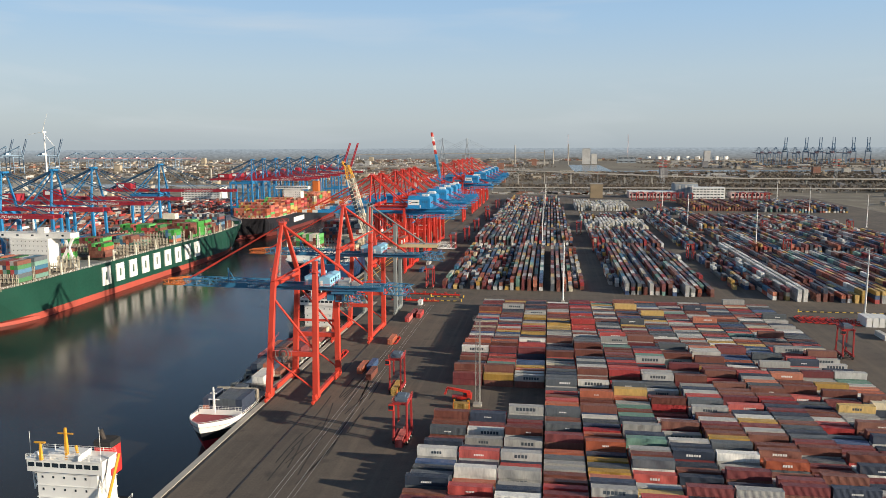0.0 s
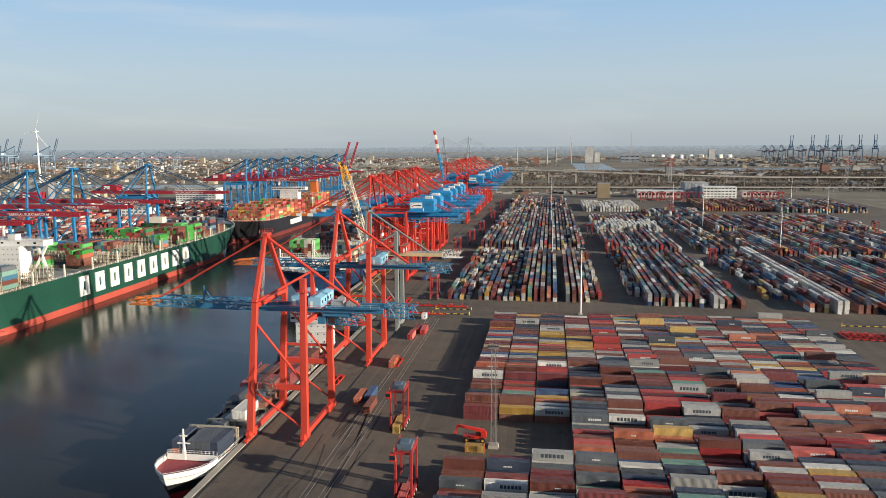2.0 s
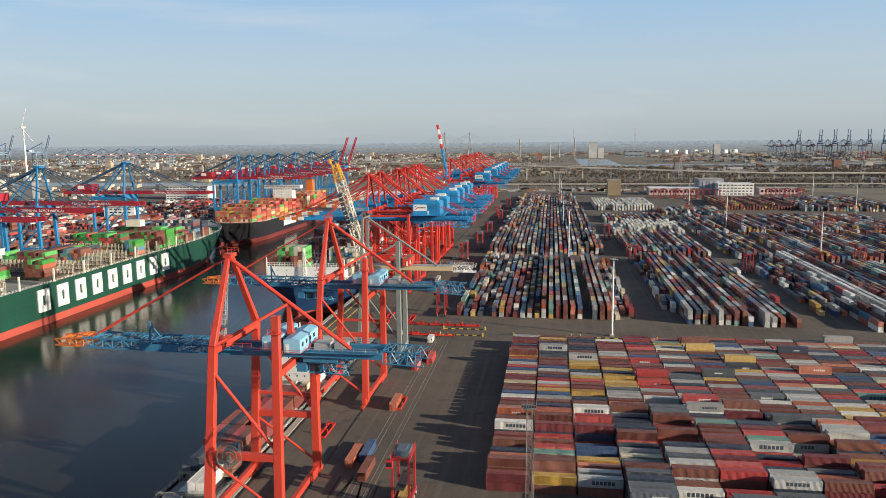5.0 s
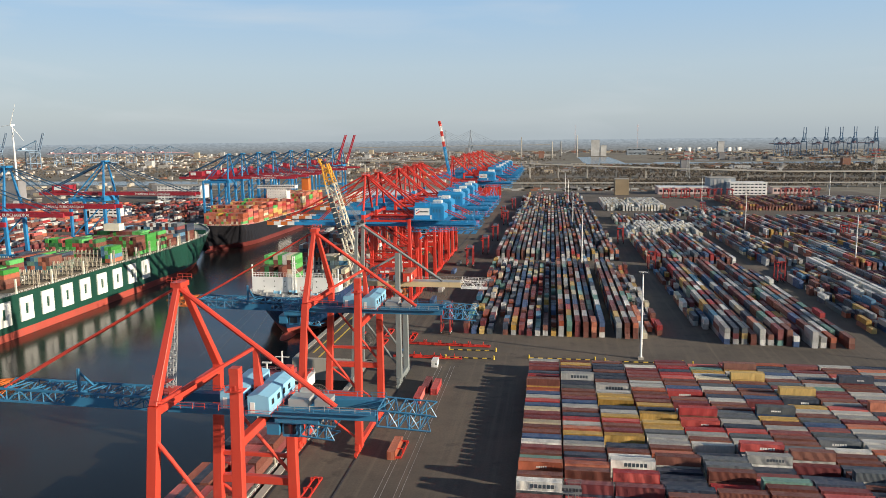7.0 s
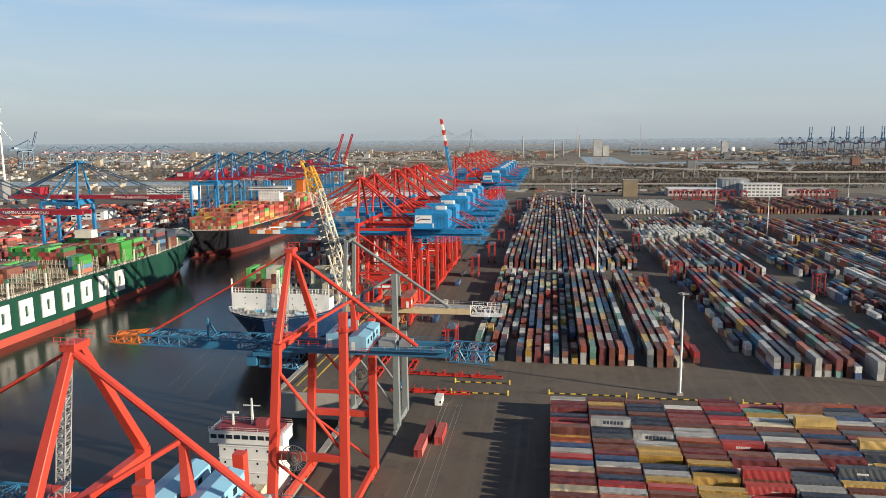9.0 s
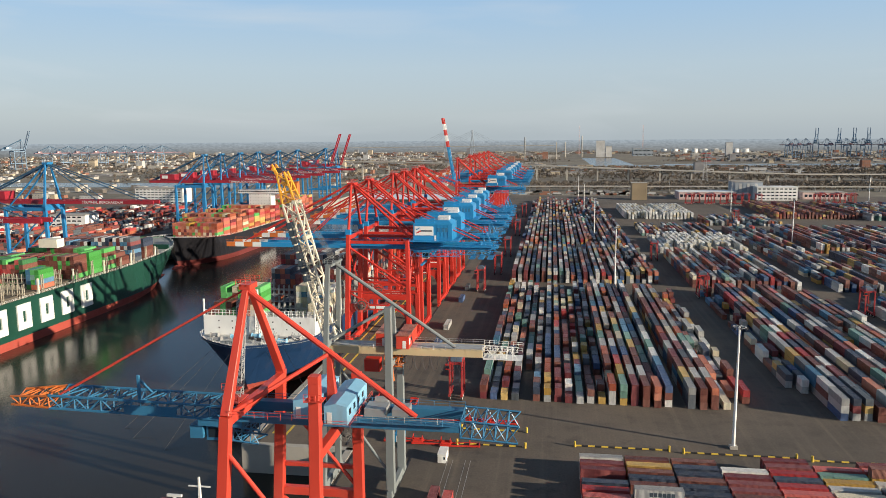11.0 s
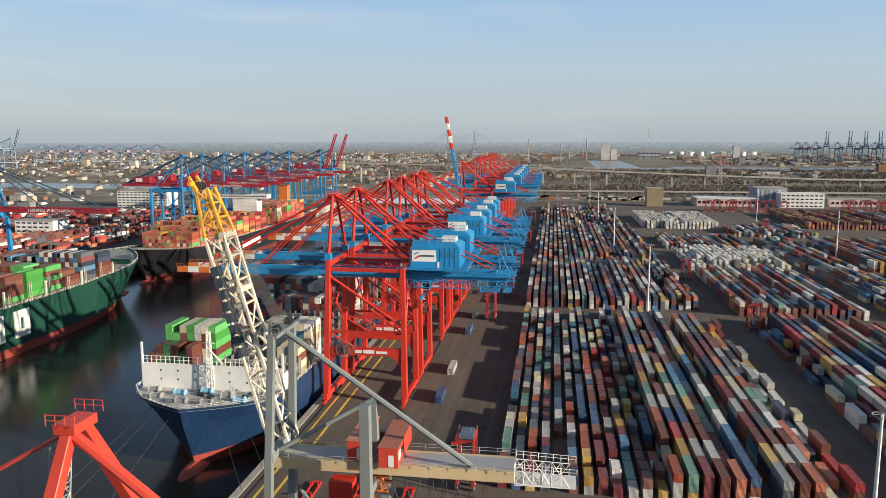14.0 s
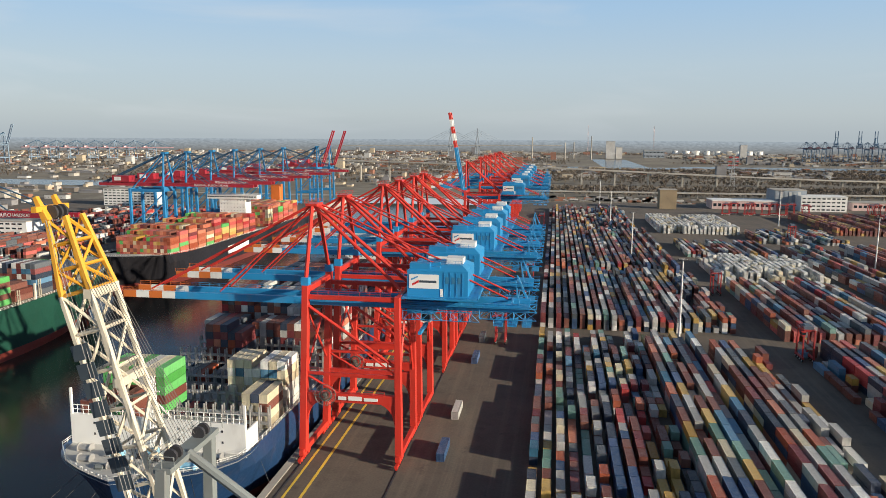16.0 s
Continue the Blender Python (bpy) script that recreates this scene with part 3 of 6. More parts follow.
t = thing("lattice_mast", (-17, 226, 0), "grey steel lattice floodlight mast beside the stacks", "light mast")
part("foot", Geo().box((-1.6, -1.6, 0), (1.6, 1.6, 1.0)), CONC, t)
part("lattice", Geo().truss((0, 0, 1), (0, 0, 33), 1.6, 1.6, 18, 0.075, side=(1, 0, 0), taper=0.75), LATT, t)
g = Geo().box((-1.6, -1.6, 33), (1.6, 1.6, 33.15)).rail((-1.6, -1.6, 33.1), (1.6, -1.6, 33.1), 1.2, 1).rail((-1.6, 1.6, 33.1), (1.6, 1.6, 33.1), 1.2, 1)
part("platform", g, LATT, t)
for i in range(6):
    part("floodlight", Geo().box((-1.8 + 0.6 * i, -1.9, 33.6), (-1.35 + 0.6 * i, -1.6, 34.1)), DARK, t)
part("ladder", Geo().rail((1.1, -0.3, 1), (1.1, -0.29, 1), 32, 1, 0.05).rail((1.1, 0.3, 1), (1.1, 0.31, 1), 32, 1, 0.05), LATT, t)


# ---- quay cranes ----
def reel(parent, x, y, z, r):
    """A cable reel: rim, hub and spokes, standing upright across the quay."""
    g = Geo()
    n = 28
    for k in range(n):
        a, b = 2 * math.pi * k / n, 2 * math.pi * (k + 1) / n
        P = lambda an, rr, yy: (x + rr * math.cos(an), yy, z + rr * math.sin(an))
        g.tube(P(a, r, y), P(b, r, y), 0.10, 4)
        g.tube(P(a, 0.4, y - 0.1), P(a, r, y), 0.06, 3)
        g.tube(P(a, r * 0.55, y + 0.25), P(b, r * 0.55, y + 0.25), 0.28, 5)
    g.tube((x, y - 0.4, z), (x, y + 0.9, z), 0.5, 10)
    part("cable_reel", g, REEL, parent, "dark steel cable reel with thin spokes")


def bogies(parent, x, y0, y1, mat):
    g = Geo()
    g.beam((x, y0 - 2.5, 2.6), (x, y1 + 2.5, 2.6), 1.3, 1.7)
    part("sill_beam", g, mat, parent)
    for s, yc in ((-1, y0), (1, y1)):
        g = Geo()
        for k in (-3.2, 0, 3.2):
            g.beam((x, yc + k - 1.2, 1.15), (x, yc + k + 1.2, 1.15), 0.9, 0.9)
            for w in (-0.7, 0.7):
                g.tube((x - 0.25, yc + k + w, 0.55), (x + 0.25, yc + k + w, 0.55), 0.42, 10)
        part("bogie", g, mat, parent)


def old_crane(run=0.0):
    """run: how far the trolley and its cab stand landwards."""
    t = thing("quay_crane", (0, 0, 0), "orange-red gantry quay crane with a lowered blue lattice boom", "quay crane", "old orange quay cranes")
    R = CR_OLD
    for s in (-1, 1):
        part("leg", Geo().beam((-9, 15 * s, 2.6), (-6.2, 13.5 * s, 46), 2.3, 2.0, w2=1.9, h2=1.7), R, t)
        part("leg", Geo().beam((9.7, 15 * s, 2.6), (10.2, 13.5 * s, 53 if s < 0 else 46), 2.3, 2.0, w2=1.9, h2=1.7), R, t)
        part("a_frame_leg", Geo().beam((-6.2, 13.5 * s, 46), (-6.8, 1.0 * s, 66.3), 1.7, 1.5, w2=1.1, h2=1.1), R, t)
        part("portal_beam", Geo().beam((-8.4, 14.7 * s, 18.6), (9.8, 14.7 * s, 18.6), 1.5, 1.8), R, t)
        part("portal_beam", Geo().beam((-8.4, 14.7 * s, 24.6), (9.8, 14.7 * s, 24.6), 0.9, 0.9) if s > 0 else Geo().beam((-6.4, 13.6 * s, 44.8), (-6, -13.6 * s, 44.8), 1.6, 1.6), R, t)
        part("brace", Geo().tube((-6.6, 13.8 * s, 40), (9.6, 14.6 * s, 20), 0.42, 8), R, t)
        part("brace", Geo().tube((-8.2, 14.9 * s, 17.5), (9.6, 15 * s, 4.5), 0.35, 8), R, t)
    part("cross_beam", Geo().beam((10.1, -13.6, 39.5), (10.1, 13.6, 39.5), 1.5, 1.7), R, t)
    part("leg_cap", Geo().box((9.3, -14.5, 53), (11.1, -12.6, 54.2)), R, t)
    part("leg_platform", Geo().rail((8.6, -15.0, 50), (11.8, -15.0, 50), 1.2, 1).box((8.6, -15.1, 49.85), (11.8, -12.4, 50)), R, t)
    bogies(t, -9, -15, 15, R)
    bogies(t, 9.6, -15, 15, R)
    for s in (-1, 1):
        part("girder", Geo().beam((-9, 3.2 * s, 42), (34, 3.2 * s, 42), 1.2, 1.9), CR_SLB, t, "blue box girder")
        part("walkway", Geo().box((-9, 4.4 * s - 0.6, 42.6), (34, 4.4 * s + 0.6, 42.75)).rail((-9, 5.0 * s, 42.7), (34, 5.0 * s, 42.7)), CR_SLB, t)
    part("rear_truss", Geo().truss((34, 0, 41.8), (44.5, 0, 41.2), 7.5, 3.2, 5, 0.2), CR_SLB, t, "blue lattice at the girder's rear end")
    part("boom", Geo().truss((-9, 0, 42.4), (-48, 0, 43.0), 6.4, 2.6, 14, 0.26), CR_SLB, t, "blue lattice boom over the water")
    parts("boom_post", beams(((-29, -2.5, 43.5), (-29, -2.5, 49), 0.5, 0.5), ((-29, 2.5, 43.5), (-29, -2.5, 48.4), 0.4, 0.4)), CR_SLB, t)
    part("boom_marking", Geo().box((-32, -3.35, 41.3), (-21, -3.3, 43.2)), CR_SLB, t)
    part("boom_tip", Geo().truss((-48, 0, 43.0), (-57, 0, 42.6), 6.4, 2.4, 4, 0.24, taper=0.7), CR_ORG, t, "orange lattice boom tip")
    part("apex_head", Geo().box((-7.9, -1.8, 66.2), (-5.7, 1.8, 67.2)).rail((-8.3, -2.2, 67.2), (-5.3, -2.2, 67.2), 1.1, 1).rail((-8.3, 2.2, 67.2), (-5.3, 2.2, 67.2), 1.1, 1), R, t)
    part("backstay", Geo().tube((-6.4, -1.0, 66), (26, -4.0, 43.8), 0.55, 8), R, t)
    part("backstay_post", Geo().beam((9.5, -2.4, 55.2), (9.8, -2.0, 43), 0.9, 0.9, w2=2.0, h2=1.6), R, t)
    part("stay_strut", Geo().tube((9.5, -2.4, 54.8), (-6.2, -13, 46), 0.42, 8), R, t)
    for s in (-1, 1):
        part("forestay", Geo().tube((-7, s, 66.2), (-46, 2.6 * s, 44.4), 0.22, 6), R, t)
    for x0, x1, y0, y1 in ((10.2, 14.4, -9, 5.5), (3.8, 8.2, -7, 7.5)):
        g = Geo().box((x0, y0, 43.6), (x1, y1, 47.0))
        c = (x0 + x1) / 2
        g.faces([(x0 - 0.15, y0, 47.0), (x1 + 0.15, y0, 47.0), (x1 + 0.15, y1, 47.0), (x0 - 0.15, y1, 47.0), (c, y0, 47.5), (c, y1, 47.5)], [(0, 4, 5, 3), (4, 1, 2, 5), (0, 1, 4), (2, 3, 5)])
        h = part("machinery_house", g, CR_LBL, t, "light blue sheet-metal machinery house")
        part("door", Geo().box((x0 + 0.5, y0 - 0.06, 43.8), (x0 + 1.4, y0 + 0.02, 45.9)), WHITE, h)
        for k in range(4):
            part("window", Geo().box((x1 - 0.03, y0 + 1.5 + 3 * k, 45.0), (x1 + 0.05, y0 + 2.7 + 3 * k, 46.1)), GLASS, h)
        part("house_rail", Geo().rail((x1 + 0.8, y0 - 1, 43.6), (x1 + 0.8, y1 + 1, 43.6)).rail((x0, y0 - 1.0, 43.6), (x1 + 0.8, y0 - 1.0, 43.6)), CR_OLD, h)
    part("deck_gear", Geo().box((16, -3, 43), (20, 1, 44.6)).box((21, -2, 43), (24, 2, 44.2)).tube((17, 2, 44.4), (19.5, 2, 44.4), 0.9, 10).rail((15, -5, 43), (33, -5, 43)), GALV, t)
    cab = part("operator_cab", Geo().box((run - 16, -1.6, 36.2), (run - 12.6, 1.6, 39.2)), CR_SLB, t, "blue operator cab under the boom")
    part("window", Geo().box((run - 16.06, -1.4, 36.8), (run - 15.98, 1.4, 38.8)).box((run - 15.6, -1.66, 36.8), (run - 13.2, -1.58, 38.8)), GLASS, cab)
    part("trolley", Geo().box((run - 17, -3, 39.6), (run - 8, 3, 40.9)).truss((run - 12, 0, 38.2), (run - 5, 0, 37.6), 4.5, 2.8, 4, 0.2).box((run - 19, -2.4, 36.8), (run - 16.4, 2.4, 39.4)), CR_SLB, t)
    g = Geo().truss((-8.3, -3.2, 46), (-7.5, -1.4, 65), 1.3, 1.3, 16, 0.09, side=(0, 1, 0))
    for k in range(16):
        g.box((-8.9 + 0.05 * k, -3.8 + 0.11 * k, 46.6 + 1.18 * k), (-7.7 + 0.05 * k, -2.6 + 0.11 * k, 46.75 + 1.18 * k))
    part("stair_tower", g, GALV, t, "caged grey ladder up to the apex")
    part("stair_landing", Geo().box((-9.6, -7.5, 46.0), (-6.6, -2.2, 46.15)).rail((-9.6, -7.5, 46.1), (-9.6, -2.2, 46.1), 1.3, 1).rail((-9.6, -7.5, 46.1), (-6.6, -7.5, 46.1), 1.3, 1).rail((-9.6, -7.5, 48.6), (-6.6, -7.5, 48.6), 1.3, 1).box((-9.6, -7.5, 48.5), (-6.6, -5.2, 48.62)), R, t)
    parts("stair_rail", [Geo().rail((-8.6, -15.6, 20), (-4, -15.6, 26), 1.0, 2), Geo().rail((-5.6, -13.9, 46), (4, -13.9, 46), 1.2, 2)], R, t)
    reel(t, -2.2, -16.4, 18.8, 3.2)
    return t


old_crane(30.0).matrix_basis = pose(-88.0, 237, 0)
old_crane().matrix_basis = pose(-88.0, 323.5, 0)


def board(parent, x0, x1, z0, z1, y):
    """A white company board with plain red and blue shapes."""
    b = part("sign_board", Geo().box((x0, y - 0.12, z0), (x1, y, z1)), WHITE, parent, "white board with a red and blue mark")
    w, h = x1 - x0, z1 - z0
    g, g2 = Geo(), Geo()
    for k in range(5):
        a = 0.1 + 0.045 * k
        g.box((x0 + w * a, y - 0.16, z0 + h * (0.20 + 0.05 * k)), (x0 + w * (a + 0.045), y - 0.12, z0 + h * (0.34 + 0.06 * k)))
        g2.box((x0 + w * (a - 0.03), y - 0.16, z0 + h * (0.58 + 0.05 * k)), (x0 + w * (a + 0.015), y - 0.12, z0 + h * (0.70 + 0.04 * k)))
    part("red_mark", g, FUNNEL, b)
    part("blue_mark", g2, CR_BLUE, b)
    part("dark_bar", Geo().box((x0 + w * 0.34, y - 0.16, z0 + h * 0.42), (x0 + w * 0.92, y - 0.12, z0 + h * 0.58)), MARK_D, b)


def haunch(x, e, y, deep=6.5, r=5.5):
    """A curved gusset plate between a leg and the portal beam."""
    n = 6
    pts = []
    for yy in (y - 0.75, y + 0.75):
        pts += [(x, yy, 18.4), (x, yy, 18.4 - deep)]
        pts += [(x + e * r * (1 - math.cos(math.pi / 2 * i / n)), yy, 18.4 - deep * (1 - math.sin(math.pi / 2 * i / n))) for i in range(1, n)]
        pts += [(x + e * r, yy, 18.4)]
    m = n + 2
    return Geo().faces(pts, [tuple(range(m)), tuple(range(2 * m - 1, m - 1, -1))] + [(i, m + i, m + (i + 1) % m, (i + 1) % m) for i in range(m)])


def big_crane(name_group, raised=False):
    t = thing("quay_crane", (0, 0, 0), "large red quay crane with a blue girder and blue machinery house", "quay crane", name_group)
    R = CR_RED
    for s in (-1, 1):
        y = 11 * s
        part("leg", Geo().beam((-14.5, y, 2.6), (-12.8, y, 52), 2.1, 2.5, w2=1.8, h2=2.2), R, t)
        part("leg", Geo().beam((14, y, 2.6), (13.6, y, 49.5), 2.1, 2.4, w2=1.6, h2=1.8), R, t)
        part("leg_head", Geo().box((-13.9, y - 1.1, 52), (-11.7, y + 1.1, 54.2)), CR_BLUE, t, "blue leg head")
        part("portal_beam", Geo().beam((-14, y, 19.4), (13.8, y, 19.4), 1.6, 2.6), R, t)
        for c, e in ((12.8, -1), (-13.0, 1)):
            part("haunch", haunch(c, e, y), R, t)
        part("upper_beam", Geo().beam((-13.2, y, 26.3), (13.7, y, 26.3), 0.8, 0.8), R, t)
        part("top_beam", Geo().beam((-13, y, 48.6), (13.6, y, 48.6), 1.2, 1.3), R, t)
        part("brace", Geo().tube((-13, y, 46.5), (13.2, y, 29), 0.5, 8), R, t)
        part("brace", Geo().tube((-13.6, y, 26), (-2, y, 19.5), 0.35, 8), R, t)
        part("brace", Geo().tube((13.6, y, 26.4), (2, y, 34.8), 0.3, 8), R, t)
        part("a_frame_leg", Geo().tube((-12.8, y, 53), (-13.4, 2.2 * s, 74), 0.62, 8), R, t)
        part("backstay", Geo().tube((-13, 1.8 * s, 73.6), (13.4, 5.4 * s, 50.5), 0.55, 8), R, t)
        part("backstay", Geo().tube((-13, 2.6 * s, 74), (44, 4.6 * s, 48.8), 0.28, 6), R, t)
        part("girder", Geo().beam((-15, 4.2 * s, 46), (50, 4.2 * s, 46), 1.3, 2.3), CR_BLUE, t, "blue box girder")
        part("walkway", Geo().box((-14, 5.6 * s - 0.6, 46.2), (52, 5.6 * s + 0.6, 46.35)).rail((-14, 6.2 * s, 46.3), (52, 6.2 * s, 46.3)), CR_BLUE, t)
        if not raised:
            part("forestay", Geo().tube((-13.6, 2 * s, 73.8), (-42, 3.8 * s, 47.6), 0.3, 6), R, t)
            part("forestay", Geo().tube((-13.6, 2.4 * s, 74), (-64, 3.8 * s, 47.6), 0.26, 6), R, t)
            part("boom_girder", Geo().beam((-15, 4.2 * s, 46), (-56, 4.2 * s, 46), 1.2, 2.1).rail((-15, 5 * s, 47), (-56, 5 * s, 47)), CR_BLUE, t, "blue boom girder")
            g = Geo()
            for k in range(4):
                g.beam((-56 - 4.2 * k, 4.2 * s, 46), (-60.2 - 4.2 * k, 4.2 * s, 46), 1.2, 2.1, m=k % 2)
            g.rail((-56, 5 * s, 47), (-72.8, 5 * s, 47), m=1)
            part("boom_end", g, [WHITE, CR_ORG], t, "orange and white banded boom end")
    if raised:
        for s in (-1, 1):
            g = Geo()
            a, b = Vector((-15, 4.2 * s, 47)), Vector((-27, 3.6 * s, 112))
            for k in range(12):
                g.beam(a.lerp(b, k / 12), a.lerp(b, (k + 1) / 12), 2.0, 1.4, m=0 if k < 7 else 1 + k % 2)
            part("boom_girder", g, [CR_BLUE, WHITE, CR_RED], t, "raised boom, blue with red and white bands")
    parts("cross_beam", beams(((-12.9, -11, 50.4), (-12.9, 11, 50.4), 1.3, 1.6), ((13.6, -11, 48.6), (13.6, 11, 48.6), 1.3, 1.5)), R, t)
    parts("cross_brace", [Geo().tube(a, b, 0.35, 6) for a, b in (((13.9, -11, 20), (13.7, 0, 47)), ((13.9, 11, 20), (13.7, 0, 47)), ((-14, -11, 24), (-13, 11, 46)), ((-14, 11, 24), (-13, -11, 46)))], R, t)
    bogies(t, -14.4, -11, 11, R)
    bogies(t, 14, -11, 11, R)
    g = Geo().box((-15.2, -3, 73.6), (-11.8, 3, 74.3)).rail((-15.4, -3.2, 74.3), (-11.6, -3.2, 74.3), 1.1, 1).rail((-15.4, 3.2, 74.3), (-11.6, 3.2, 74.3), 1.1, 1)
    part("apex_head", g, R, t)
    g = Geo().box((15.8, -8, 49.2), (33, 8, 56.6))
    g.faces([(15.8, -8, 56.6), (33, -8, 56.6), (33, 8, 56.6), (15.8, 8, 56.6), (18, -5, 58), (31, -5, 58), (31, 5, 58), (18, 5, 58)], [(0, 1, 5, 4), (1, 2, 6, 5), (2, 3, 7, 6), (3, 0, 4, 7), (4, 5, 6, 7)])
    h = part("machinery_house", g, CR_BLUE, t, "bright blue sheet-metal machinery house")
    board(h, 16.4, 24.8, 51.6, 55.6, -8.0)
    part("vent_box", Geo().box((26, -3, 58), (31, 2, 59.6)).box((26.4, -3.1, 58.3), (28, -2.95, 59.3)), WHITE, h, "white cooling box on the roof")
    parts("wall_rib", [Geo().box((x, -8.12, 49.6), (x + 0.25, -7.98, 56.2)) for x in (26.2, 27.9, 29.6, 31.3)], CR_BLUE, h)
    parts("louvre", [Geo().box((26.7 + 1.7 * k, -8.1, 53.2), (27.7 + 1.7 * k, -7.97, 55.0)) for k in range(3)], CR_SLB, h)
    part("door", Geo().box((25.2, -8.1, 49.4), (26.0, -7.97, 51.6)), WHITE, h)
    part("roof_rail", Geo().rail((18.2, -4.9, 58), (30.8, -4.9, 58), 1.1, 1.6).rail((18.2, -4.9, 58), (18.2, 4.9, 58), 1.1, 1.6), CR_BLUE, h)
    part("roof_step", Geo().box((16.4, -7.4, 56.6), (22.2, -4.6, 58.6)).box((22.2, -7.0, 56.6), (25.0, -5.0, 57.7)), CR_BLUE, h)
    part("roof_hoist", Geo().beam((18, -6, 57.2), (25, -6, 58.6), 0.8, 0.8), CR_BLUE, h)
    part("platform", Geo().box((14.5, -10.4, 48.9), (36, 10.4, 49.15)).rail((14.5, -10.3, 49.1), (36, -10.3, 49.1)).rail((14.5, 10.3, 49.1), (36, 10.3, 49.1)).rail((36, -10.3, 49.1), (36, 10.3, 49.1)), CR_BLUE, t)
    g = Geo().truss((36, 0, 44.0), (52, 0, 44.0), 10, 2.4, 5, 0.16).rail((38, -6, 47.4), (52, -6, 47.4), 1.2).beam((45, -4, 47), (45, 4, 47), 0.6).beam((47, -4.2, 47), (46, -4.2, 54), 0.7, 0.7, w2=0.3, h2=0.3).beam((49, 4.2, 47), (46, 4.2, 54), 0.7, 0.7, w2=0.3, h2=0.3)
    for k in range(3):
        g.box((40 + 4 * k, -5, 40.8), (42.6 + 4 * k, 5, 41.0)).rail((40 + 4 * k, -5, 41), (42.6 + 4 * k, -5, 41), 1.6, 1)
    part("rear_platform", g, CR_BLUE, t)
    part("service_lattice", Geo().truss((14, 0, 43.2), (36, 0, 43.2), 11, 2.6, 8, 0.13).rail((14, -5.6, 44.6), (36, -5.6, 44.6), 1.1, 2), CR_BLUE, t, "blue lattice walkway under the girder")
    cab = part("operator_cab", Geo().box((18.5, -1.5, 40.2), (21.5, 1.5, 43)), WHITE, t)
    part("window", Geo().box((18.43, -1.3, 40.6), (18.5, 1.3, 42.6)).box((18.8, -1.57, 40.6), (21.2, -1.5, 42.6)), GLASS, cab)
    part("trolley", Geo().box((15, -4, 43.4), (23, 4, 44.6)).beam((19, -6, 38), (19, 6, 38), 1.0, 0.8), CR_BLUE, t)
    parts("handrail", [Geo().rail((-6, -12, 20.8), (10, -12, 20.8), 1.2), Geo().rail((-12, -12, 27), (12, -12, 27), 1.1), Geo().rail((-12, -12, 49.6), (12, -12, 49.6), 1.1)], R, t)
    reel(t, -7.2, -12.6, 20.4, 3.1)
    parts("notice_board", [Geo().box((a, -12.1, 19.0), (b, -11.9, c)) for a, b, c in ((-3.6, -1.2, 20.0), (-0.6, 3.4, 20.2), (4, 8, 19.9))], WHITE, t, "white board on the portal beam")
    return t


big = big_crane("red quay cranes in a row")
big.matrix_basis = pose(-114, 519, 0)
for y in (551, 608, 640, 676, 702, 1010, 1060, 1115, 1180, 1250):
    copy_thing(big, pose(-114, y, 0))
tall = big_crane("red quay cranes in a row", True)
tagged(tall, "large red quay crane with its banded boom raised")
tall.matrix_basis = pose(-114, 897, 0)


# grey crane with a raised lattice jib
t = thing("luffing_crane", (-88, 378, 0), "grey portal quay crane with a raised cream and yellow lattice jib", "quay crane")
for s in (-1, 1):
    y = 7 * s
    part("leg", Geo().beam((-9, y, 2.6), (-6.6, y * 0.7, 62), 1.7, 1.5, w2=1.1, h2=1.0), CR_GREY, t)
    part("leg", Geo().beam((9.4, y, 2.6), (9.4, y, 52 if s < 0 else 42), 2.2, 2.0, w2=1.7, h2=1.6), CR_GREY, t)
    part("brace", Geo().tube((-8.4, y, 32), (8.8, y, 8), 0.38, 8), CR_GREY, t)
    part("girder", Geo().beam((-9, 2.6 * s, 39.4), (33, 2.6 * s, 39.4), 1.1, 1.9), CR_STAIN, t, "rust-stained cream girder")
    part("girder_rail", Geo().rail((-8, 3.6 * s, 40.3), (33, 3.6 * s, 40.3)), GALV, t)
parts("cross_beam", beams(((9.4, -7, 36.5), (9.4, 7, 36.5), 1.2, 1.4), ((-7.4, -6, 41.5), (-7.4, 6, 41.5), 1.4, 1.8)), CR_GREY, t)
part("walkway", Geo().box((-8, -2.2, 40.3), (33, 2.2, 40.4)), GALV, t)
part("backstay", Geo().tube((-6, -1, 62), (26, -2.6, 40.8), 0.5, 8), CR_GREY, t)
part("backstay_post", Geo().beam((9.6, -1.8, 51.6), (9.6, -1.6, 40.4), 0.8, 0.8, w2=1.6, h2=1.4), CR_GREY, t)
part("stay_strut", Geo().tube((9.6, -1.8, 51.2), (-6, -4.6, 42.5), 0.42, 8), CR_GREY, t)
part("rear_truss", Geo().truss((33, 0, 39.2), (42, 0, 38.9), 4.6, 2.2, 6, 0.09).rail((33, -2.6, 40.5), (43, -2.6, 40.1), 1.1, 1.2).rail((33, 2.6, 40.5), (43, 2.6, 40.1), 1.1, 1.2).box((33, -2.4, 37.8), (43, 2.4, 37.9)), WHITE, t, "white lattice platform at the rear end")
part("apex_head", Geo().box((-7.4, -5.2, 61.6), (-5.6, 5.2, 62.2)).rail((-7.8, -5.2, 62.2), (-5.2, -5.2, 62.2), 1.2, 1).rail((-7.8, 5.2, 62.2), (-5.2, 5.2, 62.2), 1.2, 1).rail((-7.8, -5.2, 62.2), (-7.8, 5.2, 62.2), 1.2, 1.5), CR_GREY, t)
parts("sheave", [Geo().tube((-6.5, y, 62.7), (-6.5, y + 0.35, 62.7), 0.7, 14) for y in (-3.6, -2.6, 2.2, 3.2)], DARK, t)
bogies(t, -9, -7, 7, CR_GREY)
